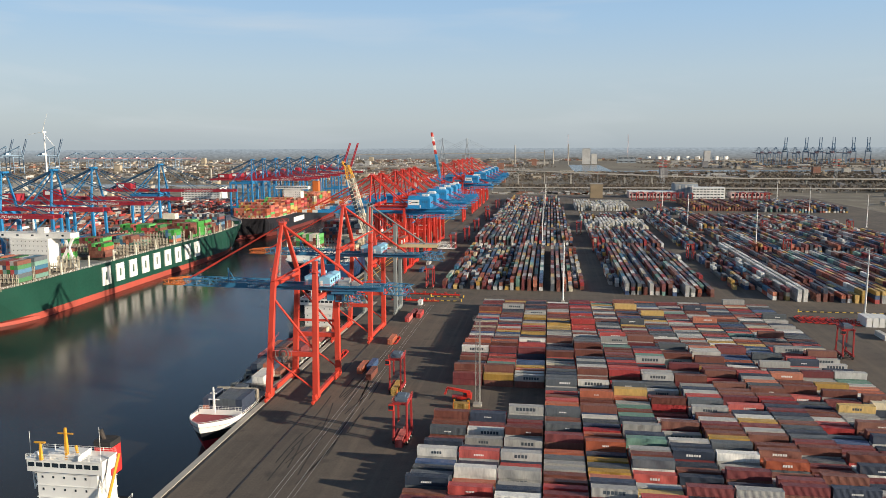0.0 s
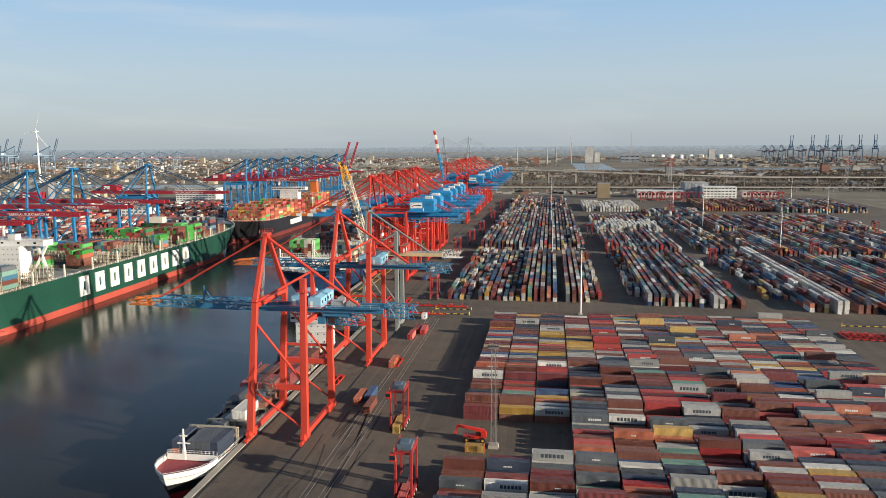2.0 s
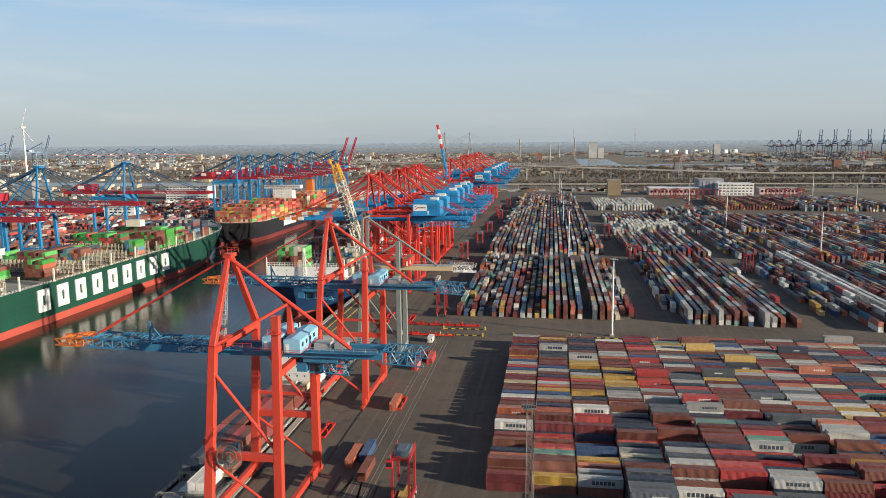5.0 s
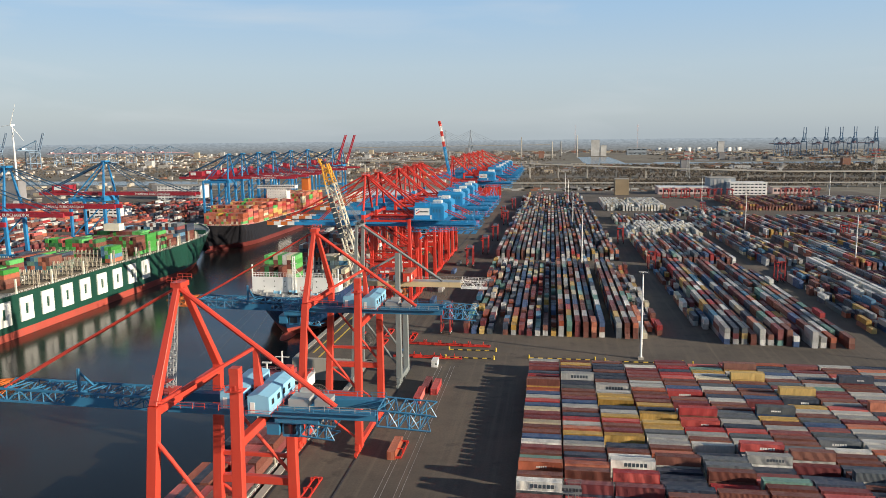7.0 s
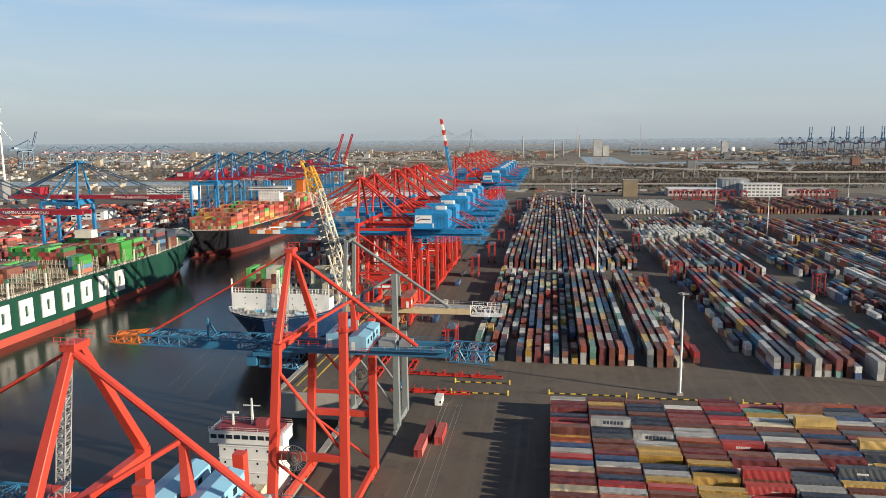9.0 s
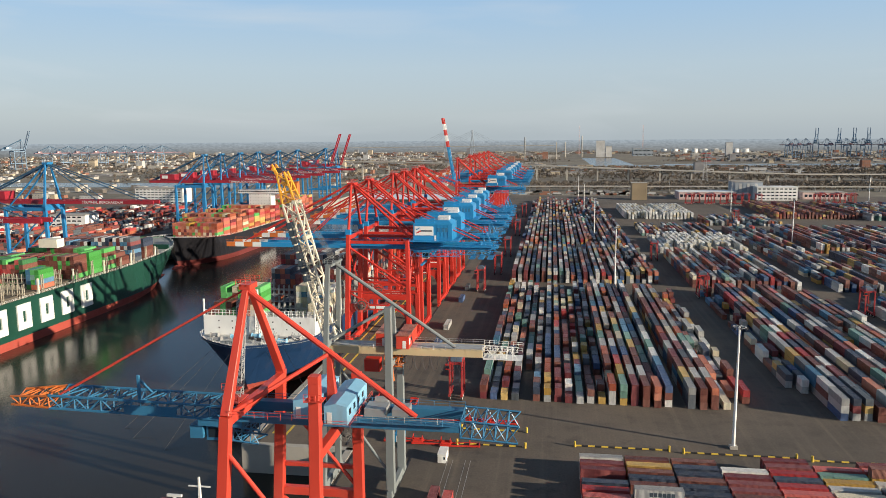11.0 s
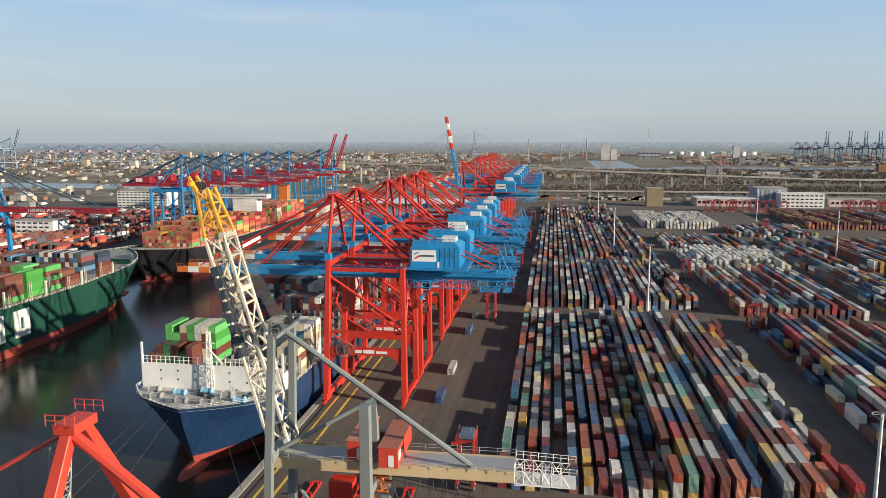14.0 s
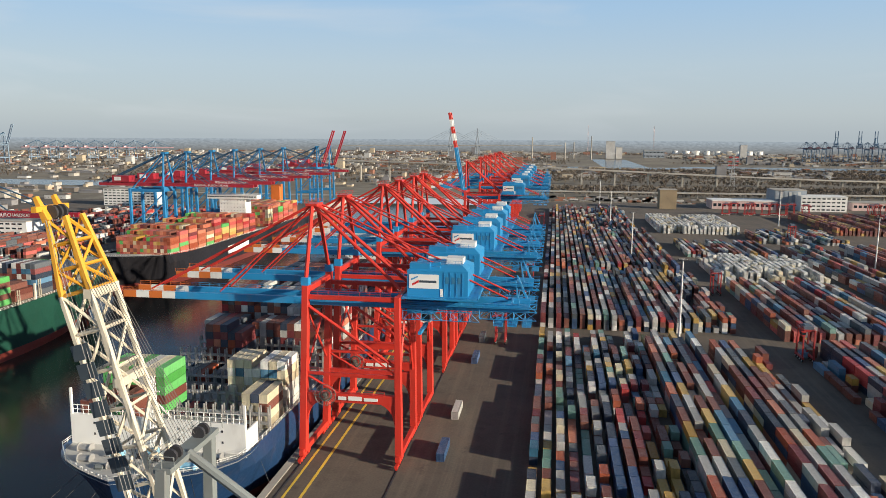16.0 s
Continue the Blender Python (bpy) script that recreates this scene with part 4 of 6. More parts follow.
bogies(t, 9.4, -7, 7, CR_GREY)
jib_a, jib_b = Vector((-8.1, 3.2, 40.5)), Vector((-20.8, 3.2, 85.2))
lo_j = jib_a.lerp(jib_b, 0.83)
part("jib", Geo().truss(jib_a, lo_j, 4.4, 3.4, 9, 0.34, side=(0, 1, 0)), CR_WHITE, t, "cream lattice jib")
for c in (lo_j, jib_a.lerp(jib_b, 0.62)):
    part("jib_joint", Geo().beam(c + Vector((1.5, -2.5, 0)), c + Vector((1.5, 2.5, 0)), 0.9, 1.0), CR_WHITE, t, "cream hinge casing on the jib")
g = Geo().truss(lo_j, jib_b, 4.4, 3.4, 3, 0.32, side=(0, 1, 0), taper=0.62)
for y in (-1.4, 1.4):
    g.beam(jib_b + Vector((-1.0, y, -0.3)), jib_b + Vector((-2.2, y, 2.2)), 0.8, 0.8, w2=0.45, h2=0.45)
g.beam(jib_b + Vector((-1.6, -2.6, 1.0)), jib_b + Vector((-1.6, 2.6, 1.0)), 0.6)
part("jib_tip", g, CR_YEL, t, "yellow lattice jib tip with two horns")
parts("sheave", [Geo().tube(jib_b + Vector((-0.9, y, 0.6)), jib_b + Vector((-0.9, y + 0.3, 0.6)), 0.75, 14) for y in (-1.0, -0.2, 0.6)], DARK, t)
for k in range(8):
    a = jib_a.lerp(jib_b, 0.36 + 0.045 * k)
    b = jib_a.lerp(jib_b, 0.36 + 0.045 * k + 0.036)
    part("dark_marking", Geo().beam(a + Vector((-1.2, -2.75, 0)), b + Vector((-1.2, -2.75, 0)), 2.1, 0.08), MARK_D, t, "dark bar of worn lettering")
g = Geo()
for k in range(10):
    y = -2.5 + 0.55 * k
    g.tube(jib_a.lerp(jib_b, 0.9) + Vector((1.2, y * 0.8, 0)), Vector((-6.6, y * 0.9, 62.8)), 0.035, 3)
    g.tube(jib_b + Vector((-0.6, y * 0.9, 0)), Vector((-8.4 + 0.1 * k, y, 41)), 0.03, 3)
part("ropes", g, ROPE, t)
for x0, x1, y0, y1 in ((11.0, 14.2, -5, 7), (5.2, 8.0, -3, 8)):
    h = part("machinery_house", Geo().box((x0, y0, 40.6), (x1, y1, 44.0)), CR_OLD, t, "orange-red machinery house with a faded roof")
    part("roof", Geo().box((x0 - 0.15, y0 - 0.15, 44.0), (x1 + 0.15, y1 + 0.15, 44.15)), BOX[IDX["orange"]], h, "faded dusty roof sheet")
    part("marking", Geo().box((x1 - 0.02, y0 + 0.6, 41.6), (x1 + 0.03, y0 + 2.2, 43.2)), MARK_W, h, "white square emblem")
    part("door", Geo().box((x0 + 1.6, y0 - 0.06, 40.8), (x0 + 2.5, y0 + 0.02, 42.8)), WHITE, h)
    part("window", Geo().box((x1 - 0.02, y0 + 3, 42), (x1 + 0.06, y0 + 4.5, 43)), GLASS, h)
part("operator_cab", Geo().box((2.5, -5.2, 34.4), (6.5, -2.2, 37.6)), CR_RED, t, "red operator cab")
part("trolley", Geo().truss((7, 0, 36.6), (12, 0, 36.2), 4, 2.6, 4, 0.2).tube((9, -2, 36), (9.5, -2, 31), 0.3), CR_ORG, t)
g = Geo()
for k in range(7):
    for i in range(6):
        a, b = math.pi * i / 6, math.pi * (i + 1) / 6
        g.tube((14 + 2.2 * k - 0.9 * math.cos(a), -3.2, 38.2 - 3.6 * math.sin(a)), (14 + 2.2 * k - 0.9 * math.cos(b), -3.2, 38.2 - 3.6 * math.sin(b)), 0.06, 3)
part("hanging_cables", g, DARK, t)
reel(t, -2, -7.8, 19, 3.0)


# ---- cranes of the opposite terminal ----
def text_mesh(words, size, parent, at, rot, mat):
    cu = bpy.data.curves.new("lettering", "FONT")
    cu.body, cu.size, cu.extrude, cu.align_x, cu.align_y = words, size, 0.03, "CENTER", "CENTER"
    cu.materials.append(mat)
    ob = new("lettering", cu)
    ob.parent = parent
    ob.matrix_basis = pose(*at, *rot)
    return ob


FAR_TIE = paint("dark_blue_tie_paint", (0.03, 0.09, 0.16), 0.5)


def far_crane(raised=False, words=True, Bm=CR_BBK, red=CR_DK, colour="bright blue"):
    t = thing("quay_crane", (0, 0, 0), colour + " quay crane with a dark red boom" + (" raised" if raised else " over the ships"), "quay crane", "blue cranes on the opposite quay")
    for s in (-1, 1):
        y = 9 * s
        part("leg", Geo().beam((0, y, 1), (-1, y, 50), 2.2, 2.0), Bm, t)
        part("leg", Geo().beam((-30, y, 1), (-30, y, 50), 2.0, 2.0), Bm, t)
        part("portal_beam", Geo().beam((0, y, 18), (-30, y, 18), 1.6, 2.4), Bm, t)
        part("portal_beam", Geo().beam((0, y, 48.5), (-30, y, 48.5), 1.6, 2.4), Bm, t)
        part("brace", Geo().tube((-1, y, 46), (-29, y, 20), 0.5, 6), Bm, t)
        part("a_frame_leg", Geo().beam((-1, y, 50), (-3, 2.4 * s, 79), 1.6, 1.5, w2=1.0, h2=1.0), Bm, t)
        part("backstay", Geo().tube((-3, 2 * s, 78.5), (-30, 5 * s, 50), 0.55, 6), Bm, t)
        part("backstay", Geo().tube((-3, 2 * s, 78.5), (-58, 3 * s, 54), 0.6, 6), FAR_TIE, t)
        a, b = (4, 4.0 * s, 53), ((74, 4.0 * s, 53) if not raised else (20, 4.0 * s, 100))
        part("boom_girder", Geo().beam(a, b, 1.3, 2.4), red, t, "dark red boom girder")
        part("girder", Geo().beam((4, 4.0 * s, 53), (-60, 4.0 * s, 53), 1.3, 2.4), red, t, "dark red girder")
        if not raised:
            part("forestay", Geo().tube((-3, 2 * s, 78.8), (34, 4 * s, 54.4), 0.35, 5), FAR_TIE, t)
            part("forestay", Geo().tube((-3, 2 * s, 78.8), (66, 4 * s, 54.4), 0.35, 5), FAR_TIE, t)
    parts("cross_beam", beams(((-1, -10, 49.5), (-1, 10, 49.5), 2.4, 4.0), ((-30, -9, 49), (-30, 9, 49), 1.6, 2.2), ((0, -9, 4), (0, 9, 4), 1.5, 2), ((-30, -9, 4), (-30, 9, 4), 1.5, 2)), Bm, t)
    part("apex_head", Geo().box((-5, -3, 78), (-1, 3, 79.4)), Bm, t)
    h = part("machinery_house", Geo().box((-48, -5, 54.6), (-33, 5, 60)), red, t, "dark red machinery house")
    part("panel", Geo().box((-46, -5.1, 56), (-40, -4.95, 59)), WHITE, h)
    part("walkway", Geo().rail((-58, -5.2, 54), (72 if not raised else 4, -5.2, 54), 1.2, 4, 0.06), red, t)
    if words and not raised:
        text_mesh("TERMINAL BURCHARDKAI", 2.5, t, (38, -4.72, 53), (90, 0, 0), MARK_W)
    return t


fc = far_crane()
fc.matrix_basis = pose(-371, 436, 0)
for y in (384, 490, 541, 650, 880, 918, 965, 1015, 1080, 1150):
    copy_thing(fc, pose(-371, y, 0))
fr = far_crane(True)
fr.matrix_basis = pose(-371, 1330, 0)
copy_thing(fr, pose(-371, 1275, 0))
# cranes of other basins, far away; distance haze mixed into their paint colour
HAZE_B, HAZE_R = paint("haze_tinted_blue_paint", (0.17, 0.25, 0.34), 0.7), paint("haze_tinted_red_paint", (0.24, 0.14, 0.16), 0.7)
fd = far_crane(True, False, HAZE_B, HAZE_B, "haze-tinted blue")
fl = far_crane(False, False, HAZE_B, HAZE_R, "haze-tinted blue")
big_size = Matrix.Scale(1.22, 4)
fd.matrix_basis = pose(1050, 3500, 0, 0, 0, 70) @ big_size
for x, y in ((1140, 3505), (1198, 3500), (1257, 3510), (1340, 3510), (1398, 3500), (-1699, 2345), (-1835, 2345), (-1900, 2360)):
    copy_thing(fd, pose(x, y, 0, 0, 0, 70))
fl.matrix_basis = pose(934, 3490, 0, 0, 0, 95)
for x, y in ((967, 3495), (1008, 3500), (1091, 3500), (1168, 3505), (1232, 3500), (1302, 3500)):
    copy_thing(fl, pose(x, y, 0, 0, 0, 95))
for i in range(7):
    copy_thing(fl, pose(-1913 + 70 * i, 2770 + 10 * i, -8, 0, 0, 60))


# ---- ships ----
def hull(length, half, deck, keel, wl, bow_len, stern_len, rake, blunt, sheer):
    """Lofted hull along +y with the bow at y = 0; returns shell and deck outline."""
    levels = [keel, (keel + wl) / 2, wl, wl + 2.2, wl + 4.2, wl + (deck - wl) * 0.74, deck]
    n = 40
    st = [length * (i / n) ** 1.6 for i in range(n + 1)]
    rows = []
    for y in st:
        up = sheer * max(0.0, 1 - y / (bow_len * 1.3)) ** 1.5
        row = []
        for z in levels:
            k = (z - wl) / (deck - wl)
            zz = z + up * max(0, k)
            off = rake * max(0.0, 1 - k) ** 1.2 if k >= 0 else rake
            kk = min(1.0, max(0.0, k)) ** 0.8
            full = bow_len * 1.25 * (1 - kk) + blunt * kk
            s = min(1.0, max(0.0, (y - off) / full))
            b = half * (1 - (1 - s) ** 2.4)
            e = max(0.0, (y - (length - stern_len)) / stern_len)
            b *= 1 - (0.16 * e ** 2 if k > 0.35 else 0.75 * e ** 1.5 if k < 0.1 else 0.4 * e ** 2)
            row.append((b, max(y, off), zz))
        rows.append(row)
    return rows, levels


def ship(label, at, turn, length, half, deck, wl, mat, band=None, bow_len=60, rake=9, sheer=4, deckmat=None, bulb=True, blunt=30, bow_paint=0):
    t = thing("container_ship", at, label, "ship")
    t.matrix_basis = pose(*at, 0, 0, turn)
    rows, lv = hull(length, half, deck, wl - 6, wl, bow_len, length * 0.12, rake, blunt, sheer)
    g = Geo()
    nl = len(lv)
    pts = [(s * b, y, z) for r in rows for s in (-1, 1) for b, y, z in r]
    for i in range(len(rows) - 1):
        for s in (0, 1):
            for k in range(nl - 1):
                a, b = (2 * i + s) * nl + k, (2 * i + 2 + s) * nl + k
                q = (a, b, b + 1, a + 1) if s == 0 else (b, a, a + 1, b + 1)
                g.faces([pts[j] for j in q], [(0, 1, 2, 3)], 1 if lv[k] < wl + 4 else 2 if rows[i][-1][1] < bow_paint and k == nl - 2 else 0)
    e = rows[-1]
    for k in range(nl - 1):
        g.faces([(-e[k][0], e[k][1], e[k][2]), (e[k][0], e[k][1], e[k][2]), (e[k + 1][0], e[k + 1][1], e[k + 1][2]), (-e[k + 1][0], e[k + 1][1], e[k + 1][2])], [(1, 0, 3, 2)], 1 if lv[k] < wl + 4 else 0)
    part("hull", g, [mat, band or BOOT, WHITE], t)
    g = Geo()
    for a, b in zip(rows, rows[1:]):
        g.faces([(-a[-1][0], a[-1][1], a[-1][2] - 0.9), (a[-1][0], a[-1][1], a[-1][2] - 0.9), (b[-1][0], b[-1][1], b[-1][2] - 0.9), (-b[-1][0], b[-1][1], b[-1][2] - 0.9)], [(0, 1, 2, 3)])
    part("deck", g, deckmat or DECK, t)
    g = Geo()
    for s in (-1, 1):
        for a, b in zip(rows[::2], rows[2::2]):
            g.rail((s * a[-1][0], a[-1][1], a[-1][2]), (s * b[-1][0], b[-1][1], b[-1][2]), 1.1, 2.5, 0.06)
    part("railing", g, WHITE, t)
    if bulb:
        g = Geo()
        rings = []
        for i in range(10):
            r, y = 3.4 * min(1, ((i + 0.1) / 3) ** 0.5), rake - 12 + 2.6 * i
            rings += [(r * math.cos(2 * math.pi * k / 16), y, wl - 1.3 + r * math.sin(2 * math.pi * k / 16)) for k in range(16)]
        quads = [(16 * i + k, 16 * i + (k + 1) % 16, 16 * i + 16 + (k + 1) % 16, 16 * i + 16 + k) for i in range(9) for k in range(16)]
        g.faces(rings, quads + [tuple(range(16)), tuple(range(159, 143, -1))])
        part("bulbous_bow", g, BOOT, t, "worn red bulbous bow at the waterline")
    return t


def lash(parent, y, half, z, h, mat=None):
    """A lashing bridge across the deck: posts, shelves and rails."""
    g = Geo()
    n = max(4, int(half * 2 / 2.7))
    for i in range(n + 1):
        x = -half + 2 * half * i / n
        for d in (-0.7, 0.7):
            g.beam((x, y + d, z), (x, y + d, z + h), 0.42, 0.35)
    for k in range(1, int(h / 2.7) + 1):
        g.box((-half, y - 0.8, z + 2.6 * k), (half, y + 0.8, z + 2.6 * k + 0.28))
        g.rail((-half, y - 0.8, z + 2.6 * k), (half, y - 0.8, z + 2.6 * k), 1.0, 2.5, 0.08)
    part("lashing_bridge", g, mat or GALV, parent, "pale steel lashing bridge")


def deck_boxes(name, place, half, bays, mix, label, nx=None):
    """Container stacks on a deck, joined: bays are (y, z, tiers, side) in the ship's own metres."""
    yd = Yard()
    turn = pose(*place[0], 0, 0, place[1])
    n = nx or int(half * 2 / 2.5)
    for y, z, tiers, lo, hi, loc in bays:
        for i in range(n):
            f = (i + 0.5) / n
            if not lo <= f <= hi:
                continue
            h = max(0, tiers + rnd.choice((0, 0, 0, -1, 0)))
            x = -half + 2 * half * i / n
            for k in range(h):
                a = turn @ Vector((x, y, z + k * H))
                b = turn @ Vector((x + W, y + L40, z + k * H + H))
                yd.add(min(a.x, b.x), min(a.y, b.y), a.z, W, L40, H, rnd.choice(loc or mix))
    return yd.make(name, label, "container stack")


def tower(parent, y, half, z0, z1, depth, wing, mat=None, windows=True):
    """A ship's bridge house with decks, window bands, wings and a mast."""
    m = mat or WHITE
    n = max(2, int((z1 - z0) / 3))
    h = part("deckhouse", Geo().box((-half, y, z0), (half, y + depth, z1)), m, parent, "white deckhouse")
    g, g2 = Geo(), Geo()
    for k in range(n):
        z = z0 + (z1 - z0) * k / n
        g.box((-half - 0.25, y - 0.25, z + 2.6), (half + 0.25, y + depth + 0.25, z + 2.78))
        for i in range(int(half * 2 / 3)):
            x = -half + 1.3 + 3 * i
            for yy in (y - 0.05, y + depth - 0.03):
                g2.box((x, yy, z + 1.3), (x + 0.5, yy + 0.08, z + 1.9))
    part("deck_edge", g, m, h)
    part("porthole_windows", g2, GLASS, h)
    b = part("bridge", Geo().box((-wing, y - 0.8, z1), (wing, y + depth * 0.7, z1 + 3.2)).box((-wing - 0.2, y - 1.0, z1 + 3.2), (wing + 0.2, y + depth * 0.7 + 0.2, z1 + 3.5)), m, parent, "white navigating bridge with wings")
    n = int(wing * 2 / 2.2)
    for i in range(n):
        x = -wing + 0.4 + (2 * wing - 0.8) * i / n
        if windows or i % 5 == 2:
            part("window", Geo().box((x, y - 0.86, z1 + 1.4), (x + 1.7, y - 0.78, z1 + 2.5)), GLASS, b)
            part("window", Geo().box((x, y + depth * 0.7 - 0.02, z1 + 1.4), (x + 1.7, y + depth * 0.7 + 0.06, z1 + 2.5)), GLASS, b)
    part("bridge_rail", Geo().rail((-wing, y - 1, z1 + 3.5), (wing, y - 1, z1 + 3.5)).rail((-wing, y + depth * 0.7, z1 + 3.5), (wing, y + depth * 0.7, z1 + 3.5)), m, b)
    return b


# green ship at the opposite quay, bow to the north
GS = ((-334.0, 722.0, 0.0), 180)
gs = ship("very large green container ship with red boot-topping, partly unloaded", *GS, 400, 30.6, 14.5, ZW, HULL_G, bow_len=85, rake=14, sheer=6, blunt=62)
for i in range(9):
    u = (435 + 17.2 * i, 435 + 17.2 * i + 10.0)
    a, b = 722 - u[0], 722 - u[1]
    x = -31.05
    g = Geo()
    for y0, y1, z0, z1 in ((b, b + 3.8, -1.0, 12.0), (a - 3.8, a, -1.0, 12.0), (b + 3.8, a - 3.8, -1.0, 2.6), (b + 3.8, a - 3.8, 8.4, 12.0)):
        g.box((x - 0.25, y0, z0), (x + 0.75, y1, z1))
    part("white_block", g, WHITE, gs, "plain white painted frame shape on the hull")
for k in range(23):
    y = 62 + 14.6 * k
    if 262 < y < 300:
        continue
    lash(gs, y, 29.5, 13.6, 10.4 if k % 3 else 7.8, BEIGE)
for k in range(22):
    y = 63.6 + 14.6 * k
    if not 255 < y < 300:
        part("hatch_cover", Geo().box((-27.5, y, 13.5), (27.5, y + 12, 15.9)), HATCH, gs)
for k in range(10):
    part("stanchion", Geo().beam((-30, 66 + 29.2 * k, 13.6), (-30, 66 + 29.2 * k, 22.5), 0.9, 0.9), CREAM, gs)
tower(gs, 306, 14, 13.6, 36, 12, 28, windows=False)
parts("wing_support", beams(((-27, 309, 15), (-20, 309, 36), 1.6, 1.6), ((27, 309, 15), (20, 309, 36), 1.6, 1.6), ((-14, 309, 15), (-26, 309, 36), 1.6, 1.6), ((14, 309, 15), (26, 309, 36), 1.6, 1.6)), WHITE, gs)
part("signal_mast", Geo().beam((0, 312, 39.5), (0, 312, 50), 1.4, 1.4, w2=0.6, h2=0.6).beam((-4, 312, 46), (4, 312, 46), 0.4).box((-9, 309, 39.5), (-4, 314, 43)), WHITE, gs)
part("breakwater", Geo().box((-26, 40, 14), (26, 41, 20)), HULL_G, gs)
G_MIX = "brown lime green lime navy red slate brown teal orange sky white grey".split()
GA = ["lime", "brown", "brown", "lime", "maroon"]
GB = ["brown", "brown", "navy", "slate", "white", "sky", "maroon"]
bays = [(66, 16, 5, 0.0, 1.0, ["brown", "lime", "brown", "navy"]), (81, 16, 6, 0.0, 0.5, GB), (81, 16, 5, 0.5, 1, GB), (95.5, 16, 3, 0.0, 0.85, ["slate", "brown", "navy"]), (110, 16, 5, 0.0, 0.25, ["lime", "lime", "brown", "lime"]), (110, 16, 5, 0.25, 0.9, GA), (124.5, 16, 5, 0.0, 0.14, ["lime"]), (124.5, 16, 4, 0.4, 1, GA),
        (139, 16, 5, 0.0, 0.30, ["lime", "brown", "brown"]), (139, 16, 4, 0.3, 1, GA), (154, 16, 5, 0.35, 1, ["lime", "green", "brown", "red"]), (168.5, 16, 4, 0.0, 0.12, ["sky", "orange", "lime", "teal"]), (168.5, 16, 2, 0.4, 0.9, GA), (183, 16, 3, 0.45, 0.98, ["brown", "lime", "navy"]), (197, 16, 3, 0.25, 0.7, ["brown", "teal", "navy"]), (212, 16, 4, 0.22, 0.65, ["brown", "navy", "sky", "orange", "teal"]), (226, 16, 4, 0.5, 1, GA), (241, 16, 1, 0.2, 0.5, None), (256, 16, 4, 0.12, 0.35, ["brown", "brown", "orange", "lime"]), (270, 16, 3, 0.5, 1, GA), (340, 16, 5, 0, 1, None), (355, 16, 5, 0, 1, None)]
deck_boxes("deck_containers", GS, 29, bays, G_MIX, "green, brown and blue containers stacked on the ship's deck")
part("hatch_cover", Geo().box((-6, 118, 20), (12, 132, 22)).box((-2, 120, 30), (10, 127, 35)), CREAM, gs, "cream hatch gear")

# black-hulled ship further along the opposite quay
KS = ((-338.0, 742.0, 0.0), 0)
ks = ship("black container ship loaded high with orange and red containers", *KS, 335, 24, 11, ZW, HULL_K, BAND, bow_len=60, rake=8, sheer=5)
O_MIX = "orange orange orange orange orange orange red red maroon brown yellow yellow orange lime cream orange".split()
deck_boxes("deck_containers", KS, 22.5, [(34 + 13.4 * k, 11, 5 + k % 3 if k < 11 else 7, 0.0 if k > 1 else 0.1, 1, None) for k in range(19) if k not in (11, 12)], O_MIX, "orange and red containers stacked high on the ship's deck")
tower(ks, 184, 12, 11, 38, 12, 23)
part("funnel", Geo().beam((0, 290, 11), (0, 290, 44), 10, 8), CR_ORG, ks, "orange funnel")
part("hull_marking", Geo().box((-24.3, 120, 0), (-24.0, 160, 6)).box((24.0, 120, 0), (24.3, 160, 6)), WHITE, ks, "white bars on the hull")

# navy ship under the red cranes, bow to the south
BS = ((-159.6, 460.5, 0.0), 0)
bs = ship("navy blue container ship with a pale breakwater, moored under cranes", *BS, 366, 25.4, 12, ZW, HULL_B, bow_len=58, rake=9, sheer=1.2, deckmat=FOREDECK, blunt=24)
part("breakwater", Geo().box((-24.6, 22, 11), (24.6, 23, 20.0)).box((-24.6, 23, 11), (-24.2, 30, 18)).box((24.2, 23, 11), (24.6, 30, 18)), WHITE, bs, "pale grey breakwater wall")
g = Geo()
for i in range(7):
    for j in range(2):
        x = -18 + 6 * i
        g.box((x, 21.93, 14.5 + 3 * j), (x + 0.5, 22.0, 15.1 + 3 * j))
part("freeing_ports", g, DARK, bs)
for k, (x, y) in enumerate(((-8, 16), (8, 16), (-14, 12), (14, 12), (-4, 9), (5, 8), (0, 18.5), (-18, 18), (18, 18))):
    g = Geo()
    g.tube((x - 1.6, y, 12.6), (x + 1.6, y, 12.6), 0.9, 12).tube((x - 1.8, y, 12.6), (x - 1.6, y, 12.6), 1.3, 12).tube((x + 1.6, y, 12.6), (x + 1.8, y, 12.6), 1.3, 12).box((x - 2, y - 0.9, 11.2), (x + 2, y + 0.9, 11.8))
    part("mooring_winch", g, GALV if k % 3 else CR_LBL, bs)
rb = random.Random(3)
for k in range(26):
    x = rb.uniform(-19, 19)
    y = rb.uniform(6 + 0.03 * x * x, 20)
    s = rb.uniform(0.5, 1.1)
    g = Geo().box((x - s, y - s, 11.2), (x + s, y + s, 11.2 + s)).tube((x - s, y, 11.5 + s), (x + s, y, 11.5 + s), 0.5 * s, 8)
    if k % 3 == 0:
        g.beam((x, y, 11.2), (x + rb.uniform(-1, 1), y, 13.6 + s), 0.25)
    part("deck_fitting", g, (GALV, CR_GREY, DARK)[k % 3], bs, "small steel deck fitting")
g = Geo()
for a in range(14):
    x = -15 + 2.3 * a
    g.tube((x, 4 + 0.05 * (x * x) / 2, 11.2), (x, 4 + 0.05 * (x * x) / 2, 12.4), 0.28, 8)
part("bollards", g, WHITE, bs)
